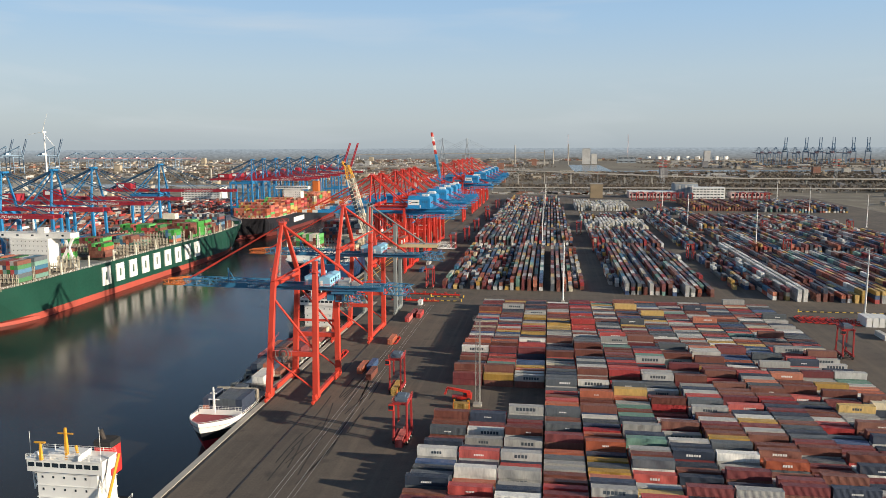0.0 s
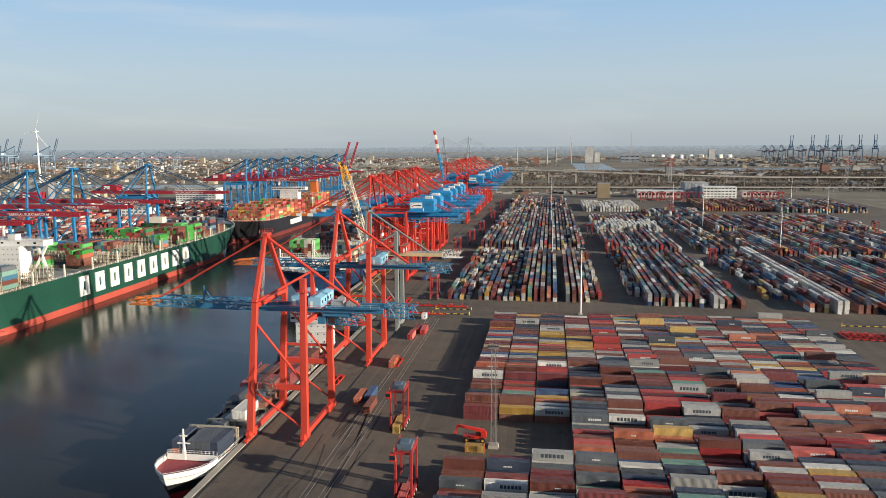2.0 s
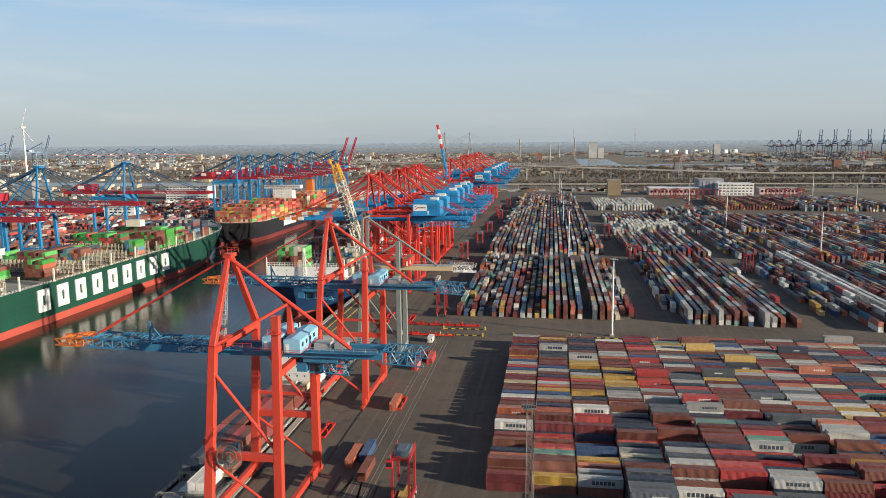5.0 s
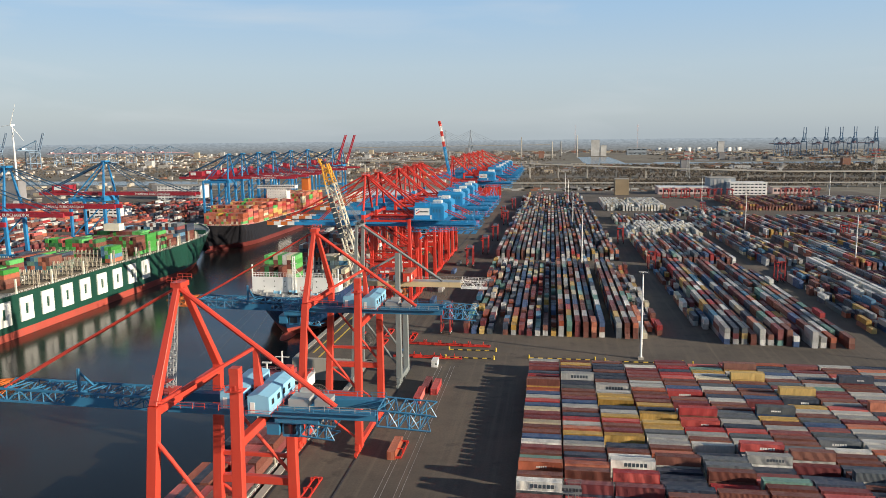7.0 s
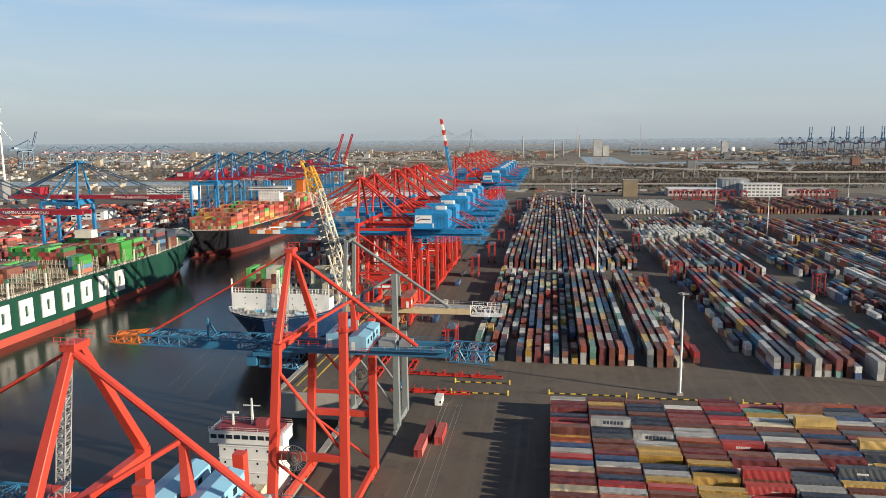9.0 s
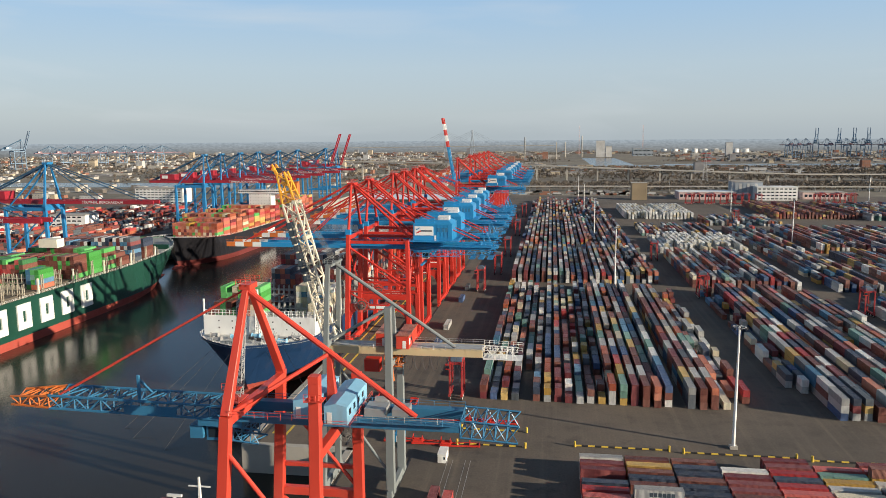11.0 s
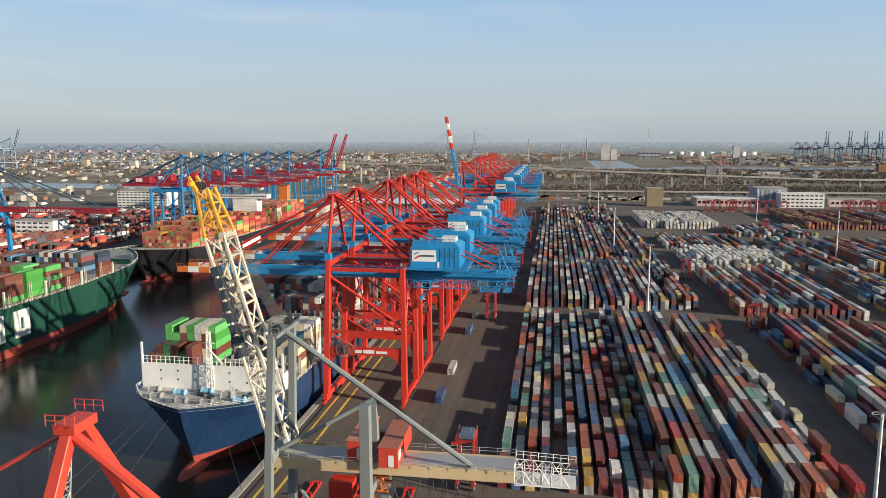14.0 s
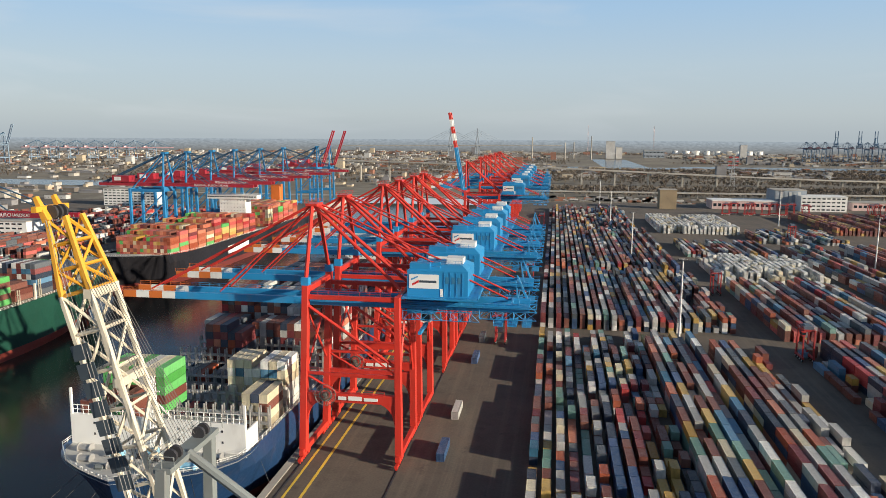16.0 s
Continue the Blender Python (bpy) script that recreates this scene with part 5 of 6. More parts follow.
part("foremast", Geo().truss((0, 21, 12), (0, 21, 32), 1.8, 1.8, 10, 0.16, side=(1, 0, 0), taper=0.5).beam((-2, 21, 28), (2, 21, 28), 0.3).beam((4, 23, 20), (0, 21, 26), 0.4), WHITE, bs, "white lattice foremast")
part("bow_platform", Geo().rail((-24.4, 22.5, 20), (24.4, 22.5, 20), 2.4, 1.6, 0.1).beam((-24.4, 22.5, 20), (-24.4, 22.5, 27), 0.6).beam((24.4, 22.5, 20), (24.4, 22.5, 25), 0.6), WHITE, bs)
part("hull_marking", Geo().box((24.55, 66, 8), (24.75, 78, 9.6)).box((20.6, 34, 8.6), (20.9, 40, 9.6)), WHITE, bs, "white bars of small lettering")
for k in range(20):
    lash(bs, 38.5 + 14.4 * k, 24.4, 11, 7.8 if k < 3 else 10.4)
C_MIX = "brown maroon brown red navy slate navy grey white brown orange".split()
bays = [(25, 17.5, 3, 0.02, 0.32, ["lime", "brown", "lime", "green", "brown"]), (32, 17.5, 5, 0.06, 0.42, ["cream", "brown", "lime", "white", "lime", "brown", "lime"]), (40, 11.2, 4, 0.84, 1.0, ["navy", "cream", "cream", "brown"]), (40, 11.2, 1, 0.0, 0.6, C_MIX), (54, 11.2, 6, 0.60, 1.0, ["cream", "cream", "white", "cream", "white", "sky", "cream"]), (69, 11.2, 2, 0.1, 0.5, C_MIX), (83, 11.2, 7, 0.18, 0.42, ["brown", "maroon", "orange", "navy"])] + [(98 + 14.4 * k, 11.2, 8 if k % 4 else 6, 0, 1, None) for k in range(8)] + [(250 + 14.4 * k, 11.2, 5, 0, 1, None) for k in range(7)]
deck_boxes("deck_containers", BS, 23.6, bays, C_MIX, "brown, navy and cream containers stacked on the ship's deck")
tower(bs, 218, 13, 11, 40, 12, 25)
g = Geo()
for x, y, bx, by in ((-10, 14, -22, -40), (-5, 11, -6, -48), (6, 11, 34, -30), (12, 15, 40, -26), (-13, 17, -30, -32), (22, 32, 28, 30)):
    g.tube((x, y, 11.8), (bx, by, -1 if bx > 20 else ZW), 0.07, 4)
part("mooring_line", g, ROPE, bs)

# small feeder ships along the near quay
FS = ((-108.6, 187.0, 0.0), 0)
fs = ship("small dark feeder ship with a white bow and dark red foredeck", *FS, 152, 8.6, 0.2, ZW, HULL_K, CR_DK, bow_len=20, rake=5, sheer=2.2, deckmat=DECK_R, bulb=False, blunt=15, bow_paint=30)
rows, lv = hull(152, 8.6, 0.2, ZW - 6, ZW, 20, 18.2, 5, 15, 2.2)
for s in (-1, 1):
    edge = [r[-1] for r in rows if r[-1][1] < 18]
    pts = [(s * max(0.0, b - k), y, z + h) for b, y, z in edge for k, h in ((0, -0.3), (0, 0.7), (0.25, 0.7), (0.25, -0.3))]
    g = Geo().faces(pts, [(4 * i + k, 4 * i + 4 + k, 4 * i + 4 + (k + 1) % 4, 4 * i + (k + 1) % 4) for i in range(len(edge) - 1) for k in range(4)])
    part("bow_bulwark", g, WHITE, fs, "white bow plating")
part("foremast", Geo().beam((0, 12.5, 2.4), (0, 12.5, 12), 0.8, 0.8, w2=0.4, h2=0.4).beam((-2, 12.5, 7.5), (2, 12.5, 7.5), 0.35).beam((-1.2, 12.5, 9.8), (1.2, 12.5, 9.8), 0.3), WHITE, fs)
part("foredeck_rail", Geo().rail((-8.2, 17.2, 1.8), (8.2, 17.2, 1.8), 1.3, 1.2).box((-8.2, 17.0, 0), (8.2, 17.3, 1.9)), WHITE, fs)
part("hawse_opening", Geo().beam((5.6, 6.2, 1.6), (7.0, 9.6, 1.4), 0.5, 0.4), DARK, fs)
F_MIX = "navy slate brown orange navy maroon".split()
deck_boxes("deck_containers", FS, 7.6, [(19, 0.2, 2, 0, 1, ["navy", "slate", "orange", "navy", "slate"]), (33.4, 0.2, 1, 0, 0.7, ["slate", "navy"]), (46, 0.2, 2, 0.3, 0.9, ["white", "cream"]), (58, 1.6, 2, 0, 1, F_MIX), (71, 1.6, 2, 0, 1, ["brown", "red", "navy", "white"]), (84, 1.6, 2, 0, 1, F_MIX), (97, 1.6, 2, 0, 1, ["brown", "red", "brown"]), (110, 1.6, 2, 0, 1, F_MIX), (123, 1.6, 1, 0, 1, ["cream", "grey"])], F_MIX, "dark blue, orange and brown containers on the feeder's deck", 6)
for k, h in ((32.6, 5.4), (45, 2.8), (57.8, 2.8), (84, 2.8), (110, 2.8)):
    lash(fs, k, 8.0, -0.6, h, BEIGE)
for k in range(8):
    part("hatch_cover", Geo().box((-7.4, 19 + 13 * k, -0.4), (7.4, 31 + 13 * k, 0.15)), DECK, fs)
tower(fs, 135.5, 8.0, 0.6, 15, 9, 10.2, WHITE)
part("signal_mast", Geo().beam((0, 139.5, 18), (0, 139.5, 26), 0.7, 0.7, w2=0.35, h2=0.35).beam((-2.4, 139.5, 24), (2.4, 139.5, 24), 0.25).beam((-5, 138.5, 18), (-5, 138.5, 22), 0.5).beam((-6.6, 138.5, 22.2), (-3.4, 138.5, 22.2), 0.5), WHITE, fs)
part("monkey_island", Geo().box((-9, 135, 18.52), (9, 141.4, 18.8)).box((1.5, 138, 18.7), (4.5, 140.5, 20.5)).rail((-9.6, 134.6, 18.7), (9.6, 134.6, 18.7), 1.1, 1.5).rail((-9.6, 141.6, 18.7), (9.6, 141.6, 18.7), 1.1, 1.5), DECK_R, fs, "dark red top deck")

WS = ((-112.4, 9.0, 0.0), 0)
ws = ship("feeder ship with a cream deckhouse and a red funnel", *WS, 129, 10.6, 1.5, ZW, HULL_K, bow_len=22, rake=5, sheer=3, bulb=False)
tower(ws, 115, 8.4, 1.5, 14.6, 8, 10.4, WHITE)
part("wheelhouse_top", Geo().box((-4.2, 114.6, 18.1), (4.2, 119.4, 19.4)).rail((-4.2, 114.6, 19.4), (4.2, 114.6, 19.4), 1.0, 1.2).rail((-10.2, 114.2, 18.1), (10.2, 114.2, 18.1), 1.2, 1.0), WHITE, ws, "white railed deck over the wheelhouse")
parts("wing_bracket", [Geo().beam((8.4 * k, 116, 9.5), (10.2 * k, 116, 14.5), 0.3).beam((10.0 * k, 116, 9.0), (10.2 * k, 116, 14.5), 0.3).beam((8.4 * k, 116, 12), (10.0 * k, 116, 9.2), 0.25) for k in (-1, 1)], WHITE, ws)
parts("whip_aerial", [Geo().tube((x, 115, 18), (x, 115, h), 0.06, 4) for x, h in ((-9.6, 25), (9.8, 27), (-2.6, 22))], WHITE, ws)
part("signal_mast", Geo().beam((0.5, 115, 17.9), (0.5, 115, 26.4), 0.9, 0.9, w2=0.5, h2=0.5).beam((-1.6, 115, 24.9), (2.6, 115, 24.9), 0.3).beam((-6, 114, 17.9), (-6, 114, 22.4), 0.8, 0.8, w2=0.4, h2=0.4).beam((-7.6, 114, 22.6), (-4.6, 114, 22.6), 0.4).beam((3, 116, 17.9), (2.4, 116, 21.4), 0.5), CR_YEL, ws, "ochre signal mast")
f = part("funnel", Geo().beam((6.5, 123, 11.4), (6.5, 123, 19), 5, 4.5), FUNNEL, ws, "red funnel with a black top")
part("funnel_top", Geo().beam((6.5, 123, 19), (6.5, 123, 20.6), 5.1, 4.6).tube((5.6, 123, 20.4), (4.8, 123, 23), 0.6, 8), RUBBER, f)
part("radar_domes", Geo().tube((-8, 115, 18.4), (-8, 115, 19.6), 0.7, 10, 0.4).tube((4.6, 114, 18.4), (4.6, 114, 19.6), 0.7, 10, 0.4), WHITE, ws)
deck_boxes("deck_containers", WS, 8.6, [(28 + 13 * k, 1.6, 2, 0, 1, None) for k in range(5)], F_MIX, "containers on the feeder's deck", 7)
part("deck_crane_boom", Geo().tube((12.0, 112, 6), (14.2, 116, 20), 0.35, 6), CR_YEL, ws)


# ---- straddle carriers ----
def straddle():
    t = thing("straddle_carrier", (0, 0, 0), "tall red straddle carrier on rubber wheels", "straddle carrier", "straddle carriers")
    for sx in (-2.2, 2.2):
        for sy in (-4.2, 4.2):
            part("leg", Geo().beam((sx, sy, 1.4), (sx, sy * 0.86, 13.4), 0.6, 0.75), ST_RED, t)
        part("side_frame", Geo().beam((sx, -5.2, 1.9), (sx, 5.2, 1.9), 0.75, 0.9), ST_RED, t)
        part("top_beam", Geo().beam((sx, -4.6, 13.6), (sx, 4.6, 13.6), 0.6, 0.8), ST_RED, t)
        for k in range(4):
            y = -4.2 + 2.8 * k
            w = part("wheel", Geo().tube((sx - 0.3, y, 0.78), (sx + 0.3, y, 0.78), 0.78, 16), RUBBER, t)
            part("rim", Geo().tube((sx - 0.32, y, 0.78), (sx + 0.32, y, 0.78), 0.4, 10), WHITE, w)
    parts("cross_beam", beams(((-2.2, -3.8, 13.6), (2.2, -3.8, 13.6), 0.6, 0.8), ((-2.2, 3.8, 13.6), (2.2, 3.8, 13.6), 0.6, 0.8)), ST_RED, t)
    part("engine_deck", Geo().box((-2.0, -2.6, 13.9), (2.0, 2.8, 15.2)).box((-1.4, -1.6, 15.2), (1.2, 1.6, 15.7)), ENGINE, t, "slate-blue engine deck")
    part("top_rail", Geo().rail((-2.5, -4.6, 14), (-2.5, 4.6, 14), 1.2, 2).rail((2.5, -4.6, 14), (2.5, 4.6, 14), 1.2, 2), CR_RED, t)
    cab = part("cab", Geo().box((-3.6, -5.4, 11.6), (-1.9, -3.6, 13.6)), CR_RED, t)
    part("window", Geo().box((-3.5, -5.46, 12.1), (-2.0, -5.38, 13.3)).box((-3.66, -5.3, 12.1), (-3.58, -3.7, 13.3)), GLASS, cab)
    part("spreader", Geo().box((-1.2, -5.8, 6.0), (1.2, 5.8, 6.3)).beam((-1, 0, 6.3), (-1, 0, 13), 0.12).beam((1, 0, 6.3), (1, 0, 13), 0.12), DARK, t)
    return t


sc = straddle()
sc.matrix_basis = pose(-38.5, 191, 0)
for x, y, r in ((-50.5, 240, 0), (50, 637, 0), (143, 312, 0), (126, 600, 0), (-80.5, 642, 0), (-71.5, 452, 0), (40, 770, 0), (-74, 700, 0), (-72, 780, 0), (-70, 905, 0), (-76, 960, 0), (215, 640, 0), (240, 806, 0), (300, 645, 0), (330, 812, 0), (160, 1030, 0), (-70, 1080, 0)):
    copy_thing(sc, pose(x, y, 0, 0, 0, r))
for i in range(9):
    copy_thing(sc, pose(150 + 11 * i + (i % 3) * 2, 1255 + 14 * (i % 2), 0, 0, 0, 90))
for i in range(6):
    copy_thing(sc, pose(322 + 10 * i, 1270 + 12 * (i % 2), 0, 0, 0, 90))


# ---- loose boxes, trailers and barriers on the quay ----
def loose_box(x, y, key, z=0.0, along=True, group="loose containers on the quay"):
    ob = new("shipping_container", PROTO[key][0] if key in PROTO else boxes_40(key).mesh("container_body", BOX[IDX[key]]))
    ob.matrix_basis = pose(x, y, z, 0, 0, 90 if along else 0)
    tagged(ob, WORDS.get(key, key) + " steel container set down on the quay", "container", group)
    for i in range(2):
        if key in PROTO:
            d = new("door", PROTO[key][1])
            d.parent, d.location = ob, (0, 0.18 + i * 1.05, 0)


for x, y, k in ((-69.5, 258, "orange"), (-66.2, 262, "blue"), (-63.6, 250, "brown"), (-67.2, 352, "red"), (-62.6, 362, "red"), (-66.4, 364, "maroon"), (-87.5, 512, "blue"), (-87.6, 545, "grey"), (-87.8, 607, "blue"), (-88, 639, "slate"), (-66.5, 305, "orange"), (-49.3, 233, "yellow"), (-37.3, 184, "red"), (176, 344, "white")):
    loose_box(x, y, k, 0.0)


t = thing("tank_container", (-25.6, 220.6, 0), "short yellow container with orange ends beside the lattice mast", "container")
g = Geo().box((0.25, 0.08, 0.15), (5.8, 2.36, 2.5))
for i in range(18):
    g.box((0.4 + 0.3 * i, 0.02, 0.25), (0.55 + 0.3 * i, 0.1, 2.4))
part("body", g, BOX[IDX["yellow"]], t)
for x in (0.0, 5.8):
    part("end_frame", Geo().box((x, 0, 0), (x + 0.25, 0.2, 2.6)).box((x, 2.24, 0), (x + 0.25, 2.44, 2.6)).box((x, 0.2, 2.4), (x + 0.25, 2.24, 2.6)).box((x, 0.2, 0), (x + 0.25, 2.24, 0.2)), CR_ORG, t, "orange end frame")
t = thing("reach_stacker", (-23.5, 230.5, 0), "red reach stacker with a lowered boom parked between stacks", "reach stacker")
part("chassis", Geo().beam((-3.6, 0, 1.5), (3.8, 0, 1.5), 2.6, 1.1).box((2.2, -1.4, 1.9), (3.9, 1.4, 3.1)), CR_RED, t)
part("boom", Geo().beam((3.4, 0, 3.6), (-5.6, 0, 5.0), 0.9, 1.0, w2=0.7, h2=0.8), CR_RED, t)
part("spreader", Geo().beam((-6.0, -3.2, 3.6), (-6.0, 3.2, 3.6), 0.8, 0.5).beam((-5.8, 0, 5.0), (-6.0, 0, 3.6), 0.5), CR_RED, t)
cab = part("cab", Geo().box((0.6, -0.8, 2.0), (2.2, 0.8, 3.7)), CR_RED, t)
part("window", Geo().box((0.54, -0.7, 2.6), (0.62, 0.7, 3.5)).box((0.8, -0.86, 2.6), (2.0, -0.78, 3.5)), GLASS, cab)
for x in (-2.6, 2.8):
    for y in (-1.6, 1.6):
        w = part("wheel", Geo().tube((x, y - 0.45, 0.85), (x, y + 0.45, 0.85), 0.85, 16), RUBBER, t)
        part("rim", Geo().tube((x, y - 0.47, 0.85), (x, y + 0.47, 0.85), 0.42, 10), CR_YEL, w)


def lifting_frame(x, y, r):
    t = thing("spreader_frame", (x, y, 0), "red steel lifting frame lying on the asphalt", "lifting frame", "red lifting frames")
    t.matrix_basis = pose(x, y, 0, 0, 0, r)
    for s in (-1, 1):
        part("side_bar", Geo().beam((-6, 1.1 * s, 0.5), (6, 1.1 * s, 0.5), 0.35, 0.5), CR_RED, t)
        part("end_bar", Geo().beam((6 * s, -1.2, 0.5), (6 * s, 1.2, 0.5), 0.4, 0.6), CR_RED, t)
        part("hoop", Geo().beam((3 * s, -1.1, 0.7), (3 * s, -1.1, 2.0), 0.25).beam((3 * s, 1.1, 0.7), (3 * s, 1.1, 2.0), 0.25).beam((3 * s, -1.1, 2.0), (3 * s, 1.1, 2.0), 0.25), CR_RED, t)


for i in range(5):
    lifting_frame(-82 + 6.6 * i * 1.05, 429.5 - 0.4 * i, 0)
for i in range(3):
    lifting_frame(-83 + 9 * i, 409.5 - 0.8 * i, 4)
for i in range(9):
    lifting_frame(146 + 3.4 * i, 384 - 0.6 * i, 90)
for x, y in ((-98, 428), (-86, 440), (-99, 446), (-112, 440), (-85.4, 284), (-66, 312)):
    lifting_frame(x, y, 90)


def barrier(x0, x1, y):
    t = thing("barrier", (x0, y, 0), "yellow and black low steel barrier with end posts", "barrier", "yellow barriers")
    n = int((x1 - x0) / 2)
    for i in range(n):
        part("bar_segment", Geo().beam((2 * i, 0, 0.45), (2 * i + 2, 0, 0.45), 0.35, 0.4), RUBBER if i % 2 else YEL, t)
    for x in (0, x1 - x0):
        part("post", Geo().tube((x, 0, 0), (x, 0, 1.8), 0.35, 10), YEL, t)


for a, b, y in ((-66, -45, 421), (-66, -45, 409), (-30, -2, 412), (2, 34, 411), (38, 70, 410), (152, 200, 405)):
    barrier(a, b, y)
for i in range(4):
    for z in (0, 1.5):
        solid("stacked_crate", Geo().box((176 + 3.2 * i, 372, z * 1.7 + 0.02), (178.8 + 3.2 * i, 384, z * 1.7 + 2.4)), WHITE, "white crate-like flat container on the asphalt", "crate", "white crates")

for x, y, m in ((-85.5, 408, CR_BLUE), (-70, 395, WHITE),):
    t = thing("site_cabin", (x, y, 0), "small painted steel site cabin on the quay", "cabin", "site cabins")
    part("body", Geo().box((0, 0, 0.1), (2.4, 5.5, 2.7)).box((-0.1, -0.1, 2.7), (2.5, 5.6, 2.85)), m, t)
    part("door", Geo().box((0.5, -0.06, 0.2), (1.4, 0.02, 2.2)), WHITE, t)
    part("window", Geo().box((1.7, -0.05, 1.2), (2.2, 0.02, 2.0)), GLASS, t)


# ---- buildings at the yard's far side ----
def hall(x, y, w, d, h, mat, label, floors=0, roof=None):
    t = thing("building", (x, y, 0), label, "building", "")
    part("wall", Geo().box((0, 0, 0), (w, d, h)), mat, t)
    part("roof", Geo().box((-0.5, -0.5, h), (w + 0.5, d + 0.5, h + 0.7)), roof or CONC, t)
    for k in range(floors):
        z = h * (k + 0.35) / max(1, floors)
        for i in range(int(w / 6)):
            part("window", Geo().box((1.5 + 6 * i, -0.1, z), (5.5 + 6 * i, 0.02, z + h * 0.35 / floors)), GLASS, t)
    return t


TOWN_PALE = paint("pale_cladding", (0.46, 0.46, 0.45), 0.7)
BRICK = paint("tan_concrete_tower", (0.32, 0.25, 0.16), 0.9, bump=0.05)
PINK = paint("pale_pink_cladding", (0.55, 0.40, 0.38), 0.7)
GREYB = paint("grey_blue_cladding", (0.28, 0.32, 0.36), 0.6)
tan = hall(80, 1322, 22, 20, 25, BRICK, "square tan concrete tower with ribbed walls and a flat roof")
for i in range(8):
    part("wall_rib", Geo().box((0.6 + 2.75 * i, -0.15, 0), (1.5 + 2.75 * i, 0.02, 24.6)), BRICK, tan)
hall(150, 1335, 82, 40, 11, PINK, "long low pale hall with a white roof", 1, WHITE)
clad = hall(232, 1350, 40, 40, 25, GREYB, "grey-blue clad industrial building with upright panels")
for i in range(7):
    part("panel", Geo().box((1 + 5.6 * i, -0.4, 1), (4.6 + 5.6 * i, 0.02, 23)), TOWN_PALE if i % 2 else GREYB, clad)
hall(258, 1325, 56, 30, 19, WHITE, "white office building with red window bands", 4, WHITE)
hall(330, 1350, 60, 30, 10, PINK, "low brown warehouse behind the yard", 1)
hall(-650, 1215, 74, 30, 22, WHITE, "pale multi-storey car park on the opposite terminal", 6)
hall(-560, 900, 40, 24, 16, WHITE, "white terminal office with window rows", 4)


hall(160, 3642, 38, 30, 74, TOWN_PALE, "pale distant high-rise block with a flat roof")
hall(205, 3660, 26, 30, 48, TOWN_PALE, "lower pale distant high-rise block")
hall(780, 3900, 30, 24, 60, TOWN_PALE, "pale distant tower block among trees")
hall(340, 3800, 90, 40, 34, GREYB, "grey distant industrial block by the river", 2)
for i in range(9):
    x, y, r = 560 + 52 * i, 4350 - 14 * (i % 2), 15 + 3 * (i % 3)
    t = thing("storage_tank", (x, y, 0), "white cylindrical storage tank in the distance", "tank", "distant storage tanks")
    part("shell", Geo().tube((0, 0, 0), (0, 0, 24), r, 24), WHITE, t)
    part("roof", Geo().tube((0, 0, 24), (0, 0, 27), r, 24, 2), TOWN_PALE, t)


# ---- elevated motorway ----
t = tagged(thing("elevated_motorway", (0, 1800, 0), "long concrete elevated motorway on tall piers", "bridge"), kind="structure")
pts = [(-900, 60, 44), (-400, 30, 40), (-70, 0, 33), (250, 0, 21), (480, 10, 14), (800, 40, 12), (1400, 120, 10), (2200, 260, 8)]
for (x0, y0, z0), (x1, y1, z1) in zip(pts, pts[1:]):
    part("deck", Geo().beam((x0, y0, z0), (x1, y1, z1), 16, 2.4), CONC, t)
    n = max(1, int((x1 - x0) / 62))
    for i in range(n):
        f = i / n
        x, y, z = x0 + (x1 - x0) * f, y0 + (y1 - y0) * f, z0 + (z1 - z0) * f
        part("pier", Geo().beam((x, y, 0), (x, y, z), 3.2, 5), CONC, t)
t = tagged(thing("low_viaduct", (0, 1500, 0), "low grey concrete viaduct on short piers behind the yard", "bridge"), kind="structure")
part("deck", Geo().beam((-118, 0, 8.2), (2300, 60, 7.4), 12, 1.8), CONC, t)
for i in range(52):
    part("pier", Geo().beam((-110 + 34 * i, 0.85 * i, 0), (-110 + 34 * i, 0.85 * i, 7.3), 1.6, 3.0), CONC, t)
for i in range(26):
    part("lamp_post", Geo().tube((-100 + 52 * i, -4, 8.8), (-100 + 52 * i, -4, 18), 0.22, 5), GALV, t)
slab("road", [(-120, 1600, 2400, 1612), (-1200, 1440, -130, 1456)], 0.03, CONC, "pale concrete road crossing behind the yard")

# tall cable-stayed bridge towers, far away
t = tagged(thing("cable_stayed_bridge", (-430, 3880, 0), "distant cable-stayed bridge with pointed steel towers", "bridge"), kind="structure")
for x in (0, -130):
    g = Geo()
    for s in (-1, 1):
        g.beam((x, 14 * s, 0), (x + 0, 16 * s, 50), 5, 5).beam((x - 9 * s, 0, 50), (x - 1.5 * s, 0, 100), 4, 4)
        for k in range(4):
            g.tube((x, 0, 126 - 6 * k), (x + s * (160 - 30 * k), 0, 52), 0.5, 4)
    g.beam((x, 0, 98), (x, 0, 130), 5, 5).beam((x - 10, 0, 0), (x - 9, 0, 52), 5, 5).beam((x + 10, 0, 0), (x + 9, 0, 52), 5, 5)
    part("tower", g, GREYB, t)
part("deck", Geo().beam((-700, 0, 44), (400, 0, 52), 18, 3), CONC, t)

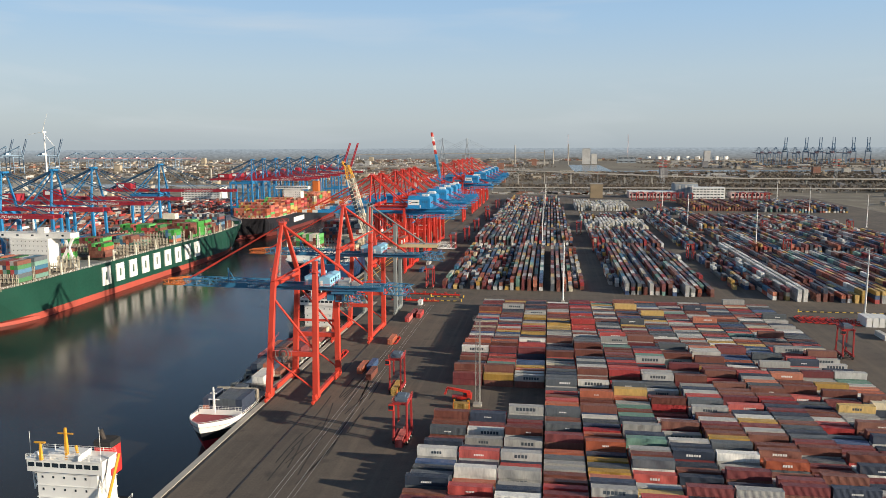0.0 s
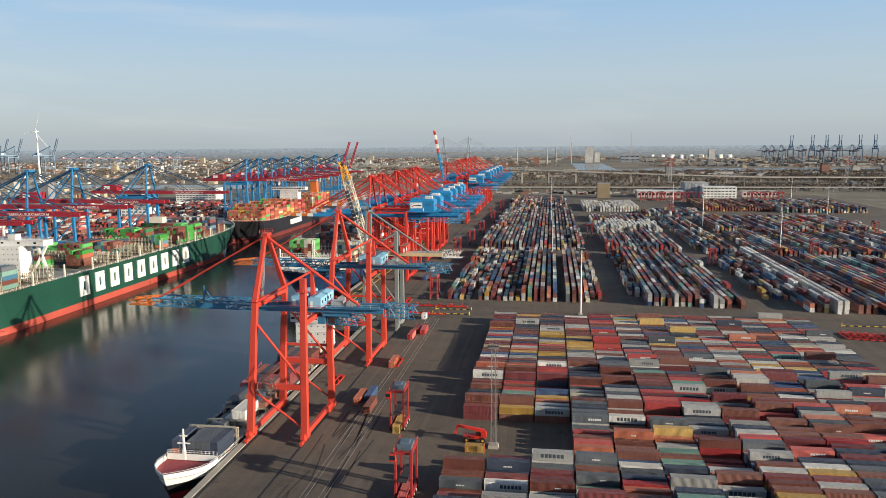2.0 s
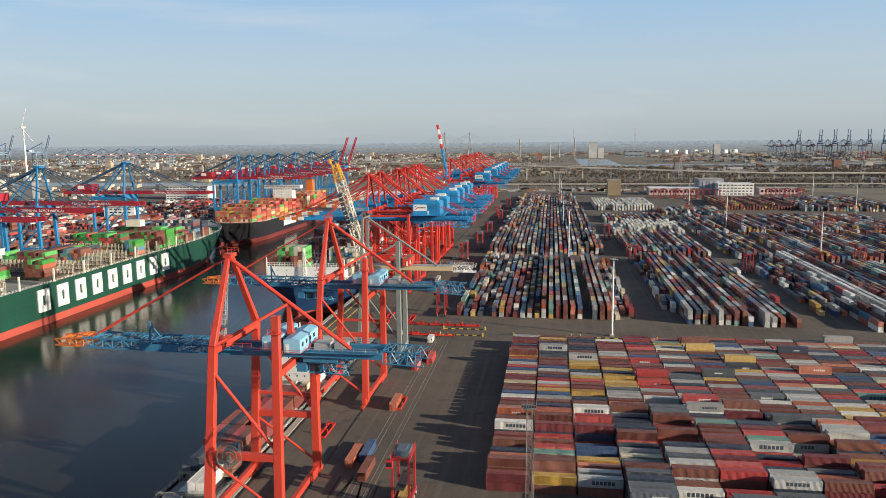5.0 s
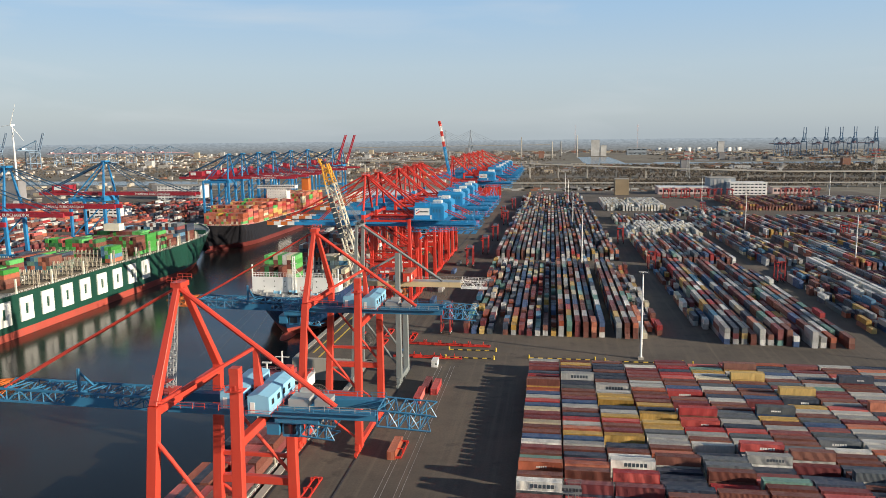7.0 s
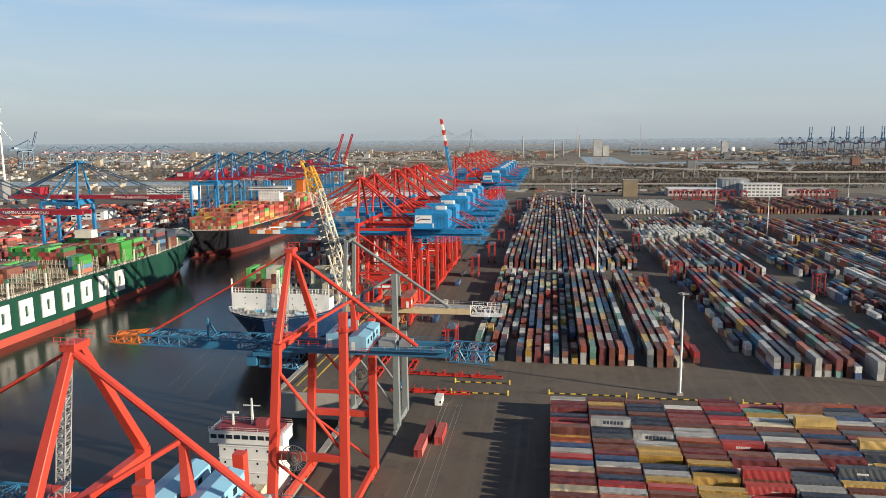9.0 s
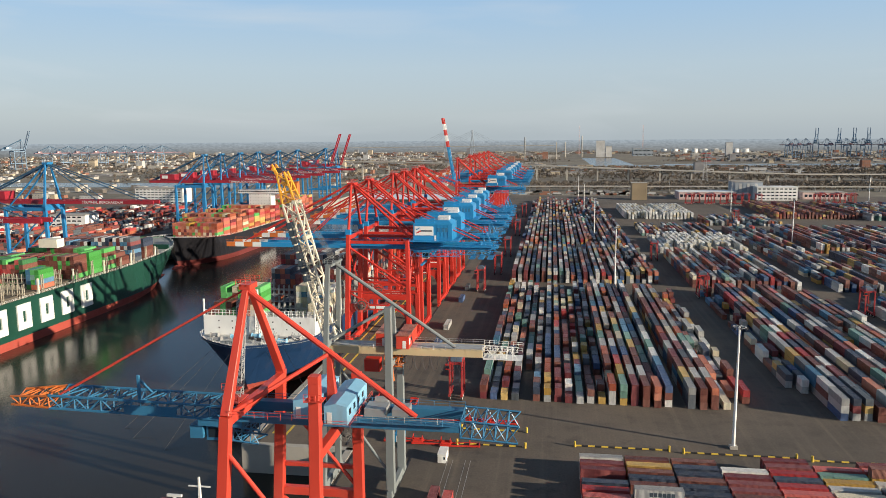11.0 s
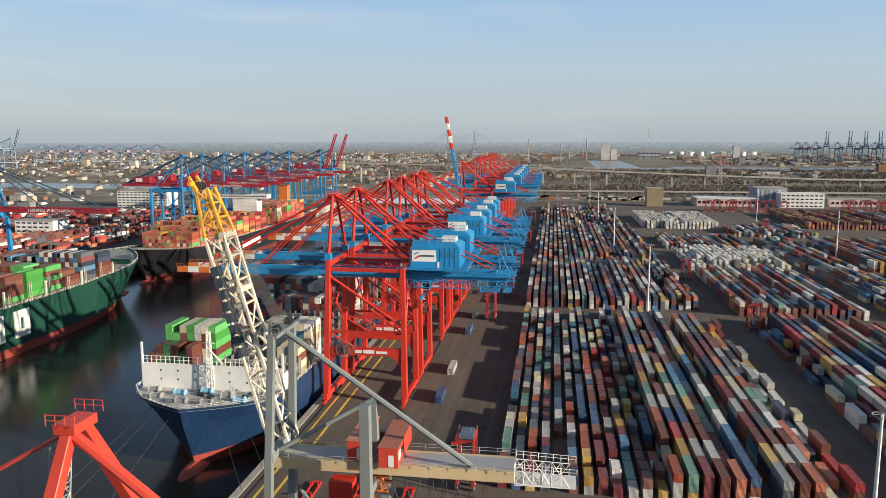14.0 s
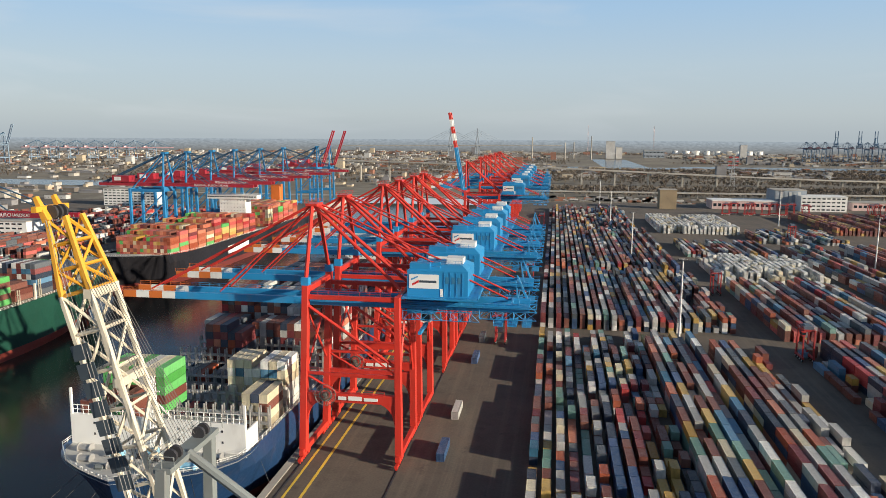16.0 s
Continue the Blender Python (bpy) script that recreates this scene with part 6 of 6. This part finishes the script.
# wind turbine, chimneys, pylons
def turbine(x, y, hub):
    t = thing("wind_turbine", (x, y, 0), "white three-bladed wind turbine standing still", "wind turbine", "wind turbines")
    part("tower", Geo().tube((0, 0, 0), (0, 0, hub), 2.4, 14, 1.4), WHITE, t)
    part("nacelle", Geo().beam((0, -4, hub + 1.5), (0, 6, hub + 1.5), 3.6, 3.6), WHITE, t)
    for a in (20, 140, 260):
        a = radians(a)
        part("blade", Geo().beam((0, -5, hub + 1.5), (44 * math.sin(a), -5, hub + 1.5 + 44 * math.cos(a)), 1.9, 0.6, w2=0.4, h2=0.3), WHITE, t)


turbine(-1121, 1500, 127)
for x, y, h in ((-150, 3300, 92), (90, 3500, 96), (-20, 3400, 70), (20, 3600, 70)):
    solid("chimney", Geo().tube((x, y, 0), (x, y, h), 3, 12, 2.0), CONC, "pale distant factory chimney", "chimney", "distant chimneys")
for x, y, h in ((268, 1752, 62), (700, 1900, 60), (1200, 2050, 60)):
    t = thing("power_pylon", (x, y, 0), "red and white steel lattice power pylon", "pylon", "power pylons")
    part("lattice", Geo().truss((0, 0, 0), (0, 0, h), 9, 9, 9, 0.32, side=(1, 0, 0), taper=0.15), GALV, t)
    for k in (0.7, 0.82, 0.94):
        part("arm", Geo().truss((-9, 0, h * k), (9, 0, h * k), 1.4, 1.4, 6, 0.2), FUNNEL, t)
for x, y in ((100, 4100), (430, 4200)):
    t = thing("radio_mast", (x, y, 0), "thin red and white radio mast", "radio mast", "radio masts")
    part("lattice", Geo().truss((0, 0, 0), (0, 0, 150), 4, 4, 14, 0.22, side=(1, 0, 0)), PINK, t)


# ---- far town, woods ----
rt = random.Random(11)
TOWN = [TOWN_PALE, paint("pale_roof", (0.40, 0.38, 0.34), 0.8), paint("brick_red_wall", (0.26, 0.12, 0.08), 0.9), paint("grey_roof", (0.22, 0.22, 0.23), 0.8), paint("buff_wall", (0.44, 0.37, 0.27), 0.9), paint("dark_roof", (0.14, 0.125, 0.11), 0.9)]


def wet(x, y):
    return (-700 < x < -90 and y < 1420) or (-60 < x < 440 and 2540 < y < 4250) or (320 < x < 1520 and 2600 < y < 2880) or (-2650 < x < -620 and 1540 < y < 1720)


for name, n, x0, x1, y0, y1 in (("far_town", 2600, -3600, -120, 1560, 4700), ("far_town", 2300, -100, 3600, 2050, 4700), ("far_sheds", 800, -2200, -760, 500, 1540), ("far_sheds", 160, 480, 2000, 700, 1700)):
    g = Geo()
    for i in range(n):
        x, y = rt.uniform(x0, x1), rt.uniform(y0, y1)
        if wet(x, y) or y < 0.75 * abs(x) - 200:
            continue
        k = 0.6 + 0.5 * (y - 1500) / 3000
        w, d, h = rt.choice((9, 12, 16, 22, 34, 60)) * k, rt.uniform(9, 30) * k, rt.choice((4, 5, 6, 7, 8, 11)) * (0.8 + 0.5 * max(0, k - 0.6))
        if rt.random() < 0.012:
            w, d, h = 22, 18, rt.uniform(18, 34)
        m = rt.choices(range(6), (4, 5, 3, 5, 4, 2))[0]
        g.box((x, y, -0.1), (x + w, y + d, h), m)
        g.box((x - 0.4, y - 0.4, h), (x + w + 0.4, y + d + 0.4, h + 0.6), rt.choice((1, 3, 5, 3)))
        for f in range(int(h / 4)):
            for c in range(int(w / 5)):
                g.box((x + 1 + 5 * c, y - 0.15, f * 4 + 1.6), (x + 2.6 + 5 * c, y, f * 4 + 2.8), 3)
    tagged(part(name, g, TOWN), "scattered pale and brick-red buildings of a distant town", "buildings", kind="stuff")

g = Geo()
for c in range(2300):
    side = rt.random()
    if side < 0.6:
        x, y = rt.uniform(-100, 2300), rt.choice((rt.uniform(1530, 1720), rt.uniform(1830, 2550), rt.uniform(1830, 2550), rt.uniform(2900, 4600)))
    else:
        x, y = rt.uniform(-3200, -100), rt.uniform(1730, 4600)
    if wet(x, y) or wet(x, y + 30) or y < 0.75 * abs(x) - 200:
        continue
    for i in range(rt.randint(6, 22)):
        px, py = x + rt.gauss(0, 46), y + rt.gauss(0, 15)
        h = rt.uniform(4, 9.5)
        # a trunk and a loose fan of bare boughs
        g.tube((px, py, -0.1), (px, py, h * 0.6), 0.3, 3, 0.15)
        for k in range(11):
            a, r = rt.uniform(0, 6.283), h * rt.uniform(0.2, 0.46)
            z0, z1 = h * rt.uniform(0.15, 0.5), h * rt.uniform(0.5, 1.05)
            ex, ey, w = px + r * math.cos(a), py + r * math.sin(a), rt.uniform(0.5, 1.1)
            g.faces([(px, py, z0), (ex - w * math.sin(a), ey + w * math.cos(a), z1 * 0.8), (ex, ey, z1), (ex + w * math.sin(a), ey - w * math.cos(a), z1 * 0.75)], [(0, 1, 2, 3)])
tagged(part("far_woods", g, WOOD), "bare brown winter trees in the distance", "trees", kind="stuff")

# parked cars and trucks behind the yard, too many and small to tell apart
g = Geo()
for i in range(420):
    x, y = rt.uniform(-110, 420), rt.choice((1408, 1420, 1432, 1446, 1470))
    l = rt.choice((4.5, 4.5, 4.5, 12))
    m = rt.choice((0, 0, 1, 2, 3, 5))
    g.box((x, y, 0.3), (x + l, y + 1.9, 1.0 if l < 5 else 3.4), m)
    if l < 5:
        g.box((x + 0.9, y + 0.15, 1.0), (x + 3.6, y + 1.75, 1.55), 5)
tagged(part("parked_vehicles", g, TOWN), "rows of parked cars and trucks behind the yard", "vehicles", kind="stuff")

# glowing ring of distant land that closes the view, haze painted bluer with height
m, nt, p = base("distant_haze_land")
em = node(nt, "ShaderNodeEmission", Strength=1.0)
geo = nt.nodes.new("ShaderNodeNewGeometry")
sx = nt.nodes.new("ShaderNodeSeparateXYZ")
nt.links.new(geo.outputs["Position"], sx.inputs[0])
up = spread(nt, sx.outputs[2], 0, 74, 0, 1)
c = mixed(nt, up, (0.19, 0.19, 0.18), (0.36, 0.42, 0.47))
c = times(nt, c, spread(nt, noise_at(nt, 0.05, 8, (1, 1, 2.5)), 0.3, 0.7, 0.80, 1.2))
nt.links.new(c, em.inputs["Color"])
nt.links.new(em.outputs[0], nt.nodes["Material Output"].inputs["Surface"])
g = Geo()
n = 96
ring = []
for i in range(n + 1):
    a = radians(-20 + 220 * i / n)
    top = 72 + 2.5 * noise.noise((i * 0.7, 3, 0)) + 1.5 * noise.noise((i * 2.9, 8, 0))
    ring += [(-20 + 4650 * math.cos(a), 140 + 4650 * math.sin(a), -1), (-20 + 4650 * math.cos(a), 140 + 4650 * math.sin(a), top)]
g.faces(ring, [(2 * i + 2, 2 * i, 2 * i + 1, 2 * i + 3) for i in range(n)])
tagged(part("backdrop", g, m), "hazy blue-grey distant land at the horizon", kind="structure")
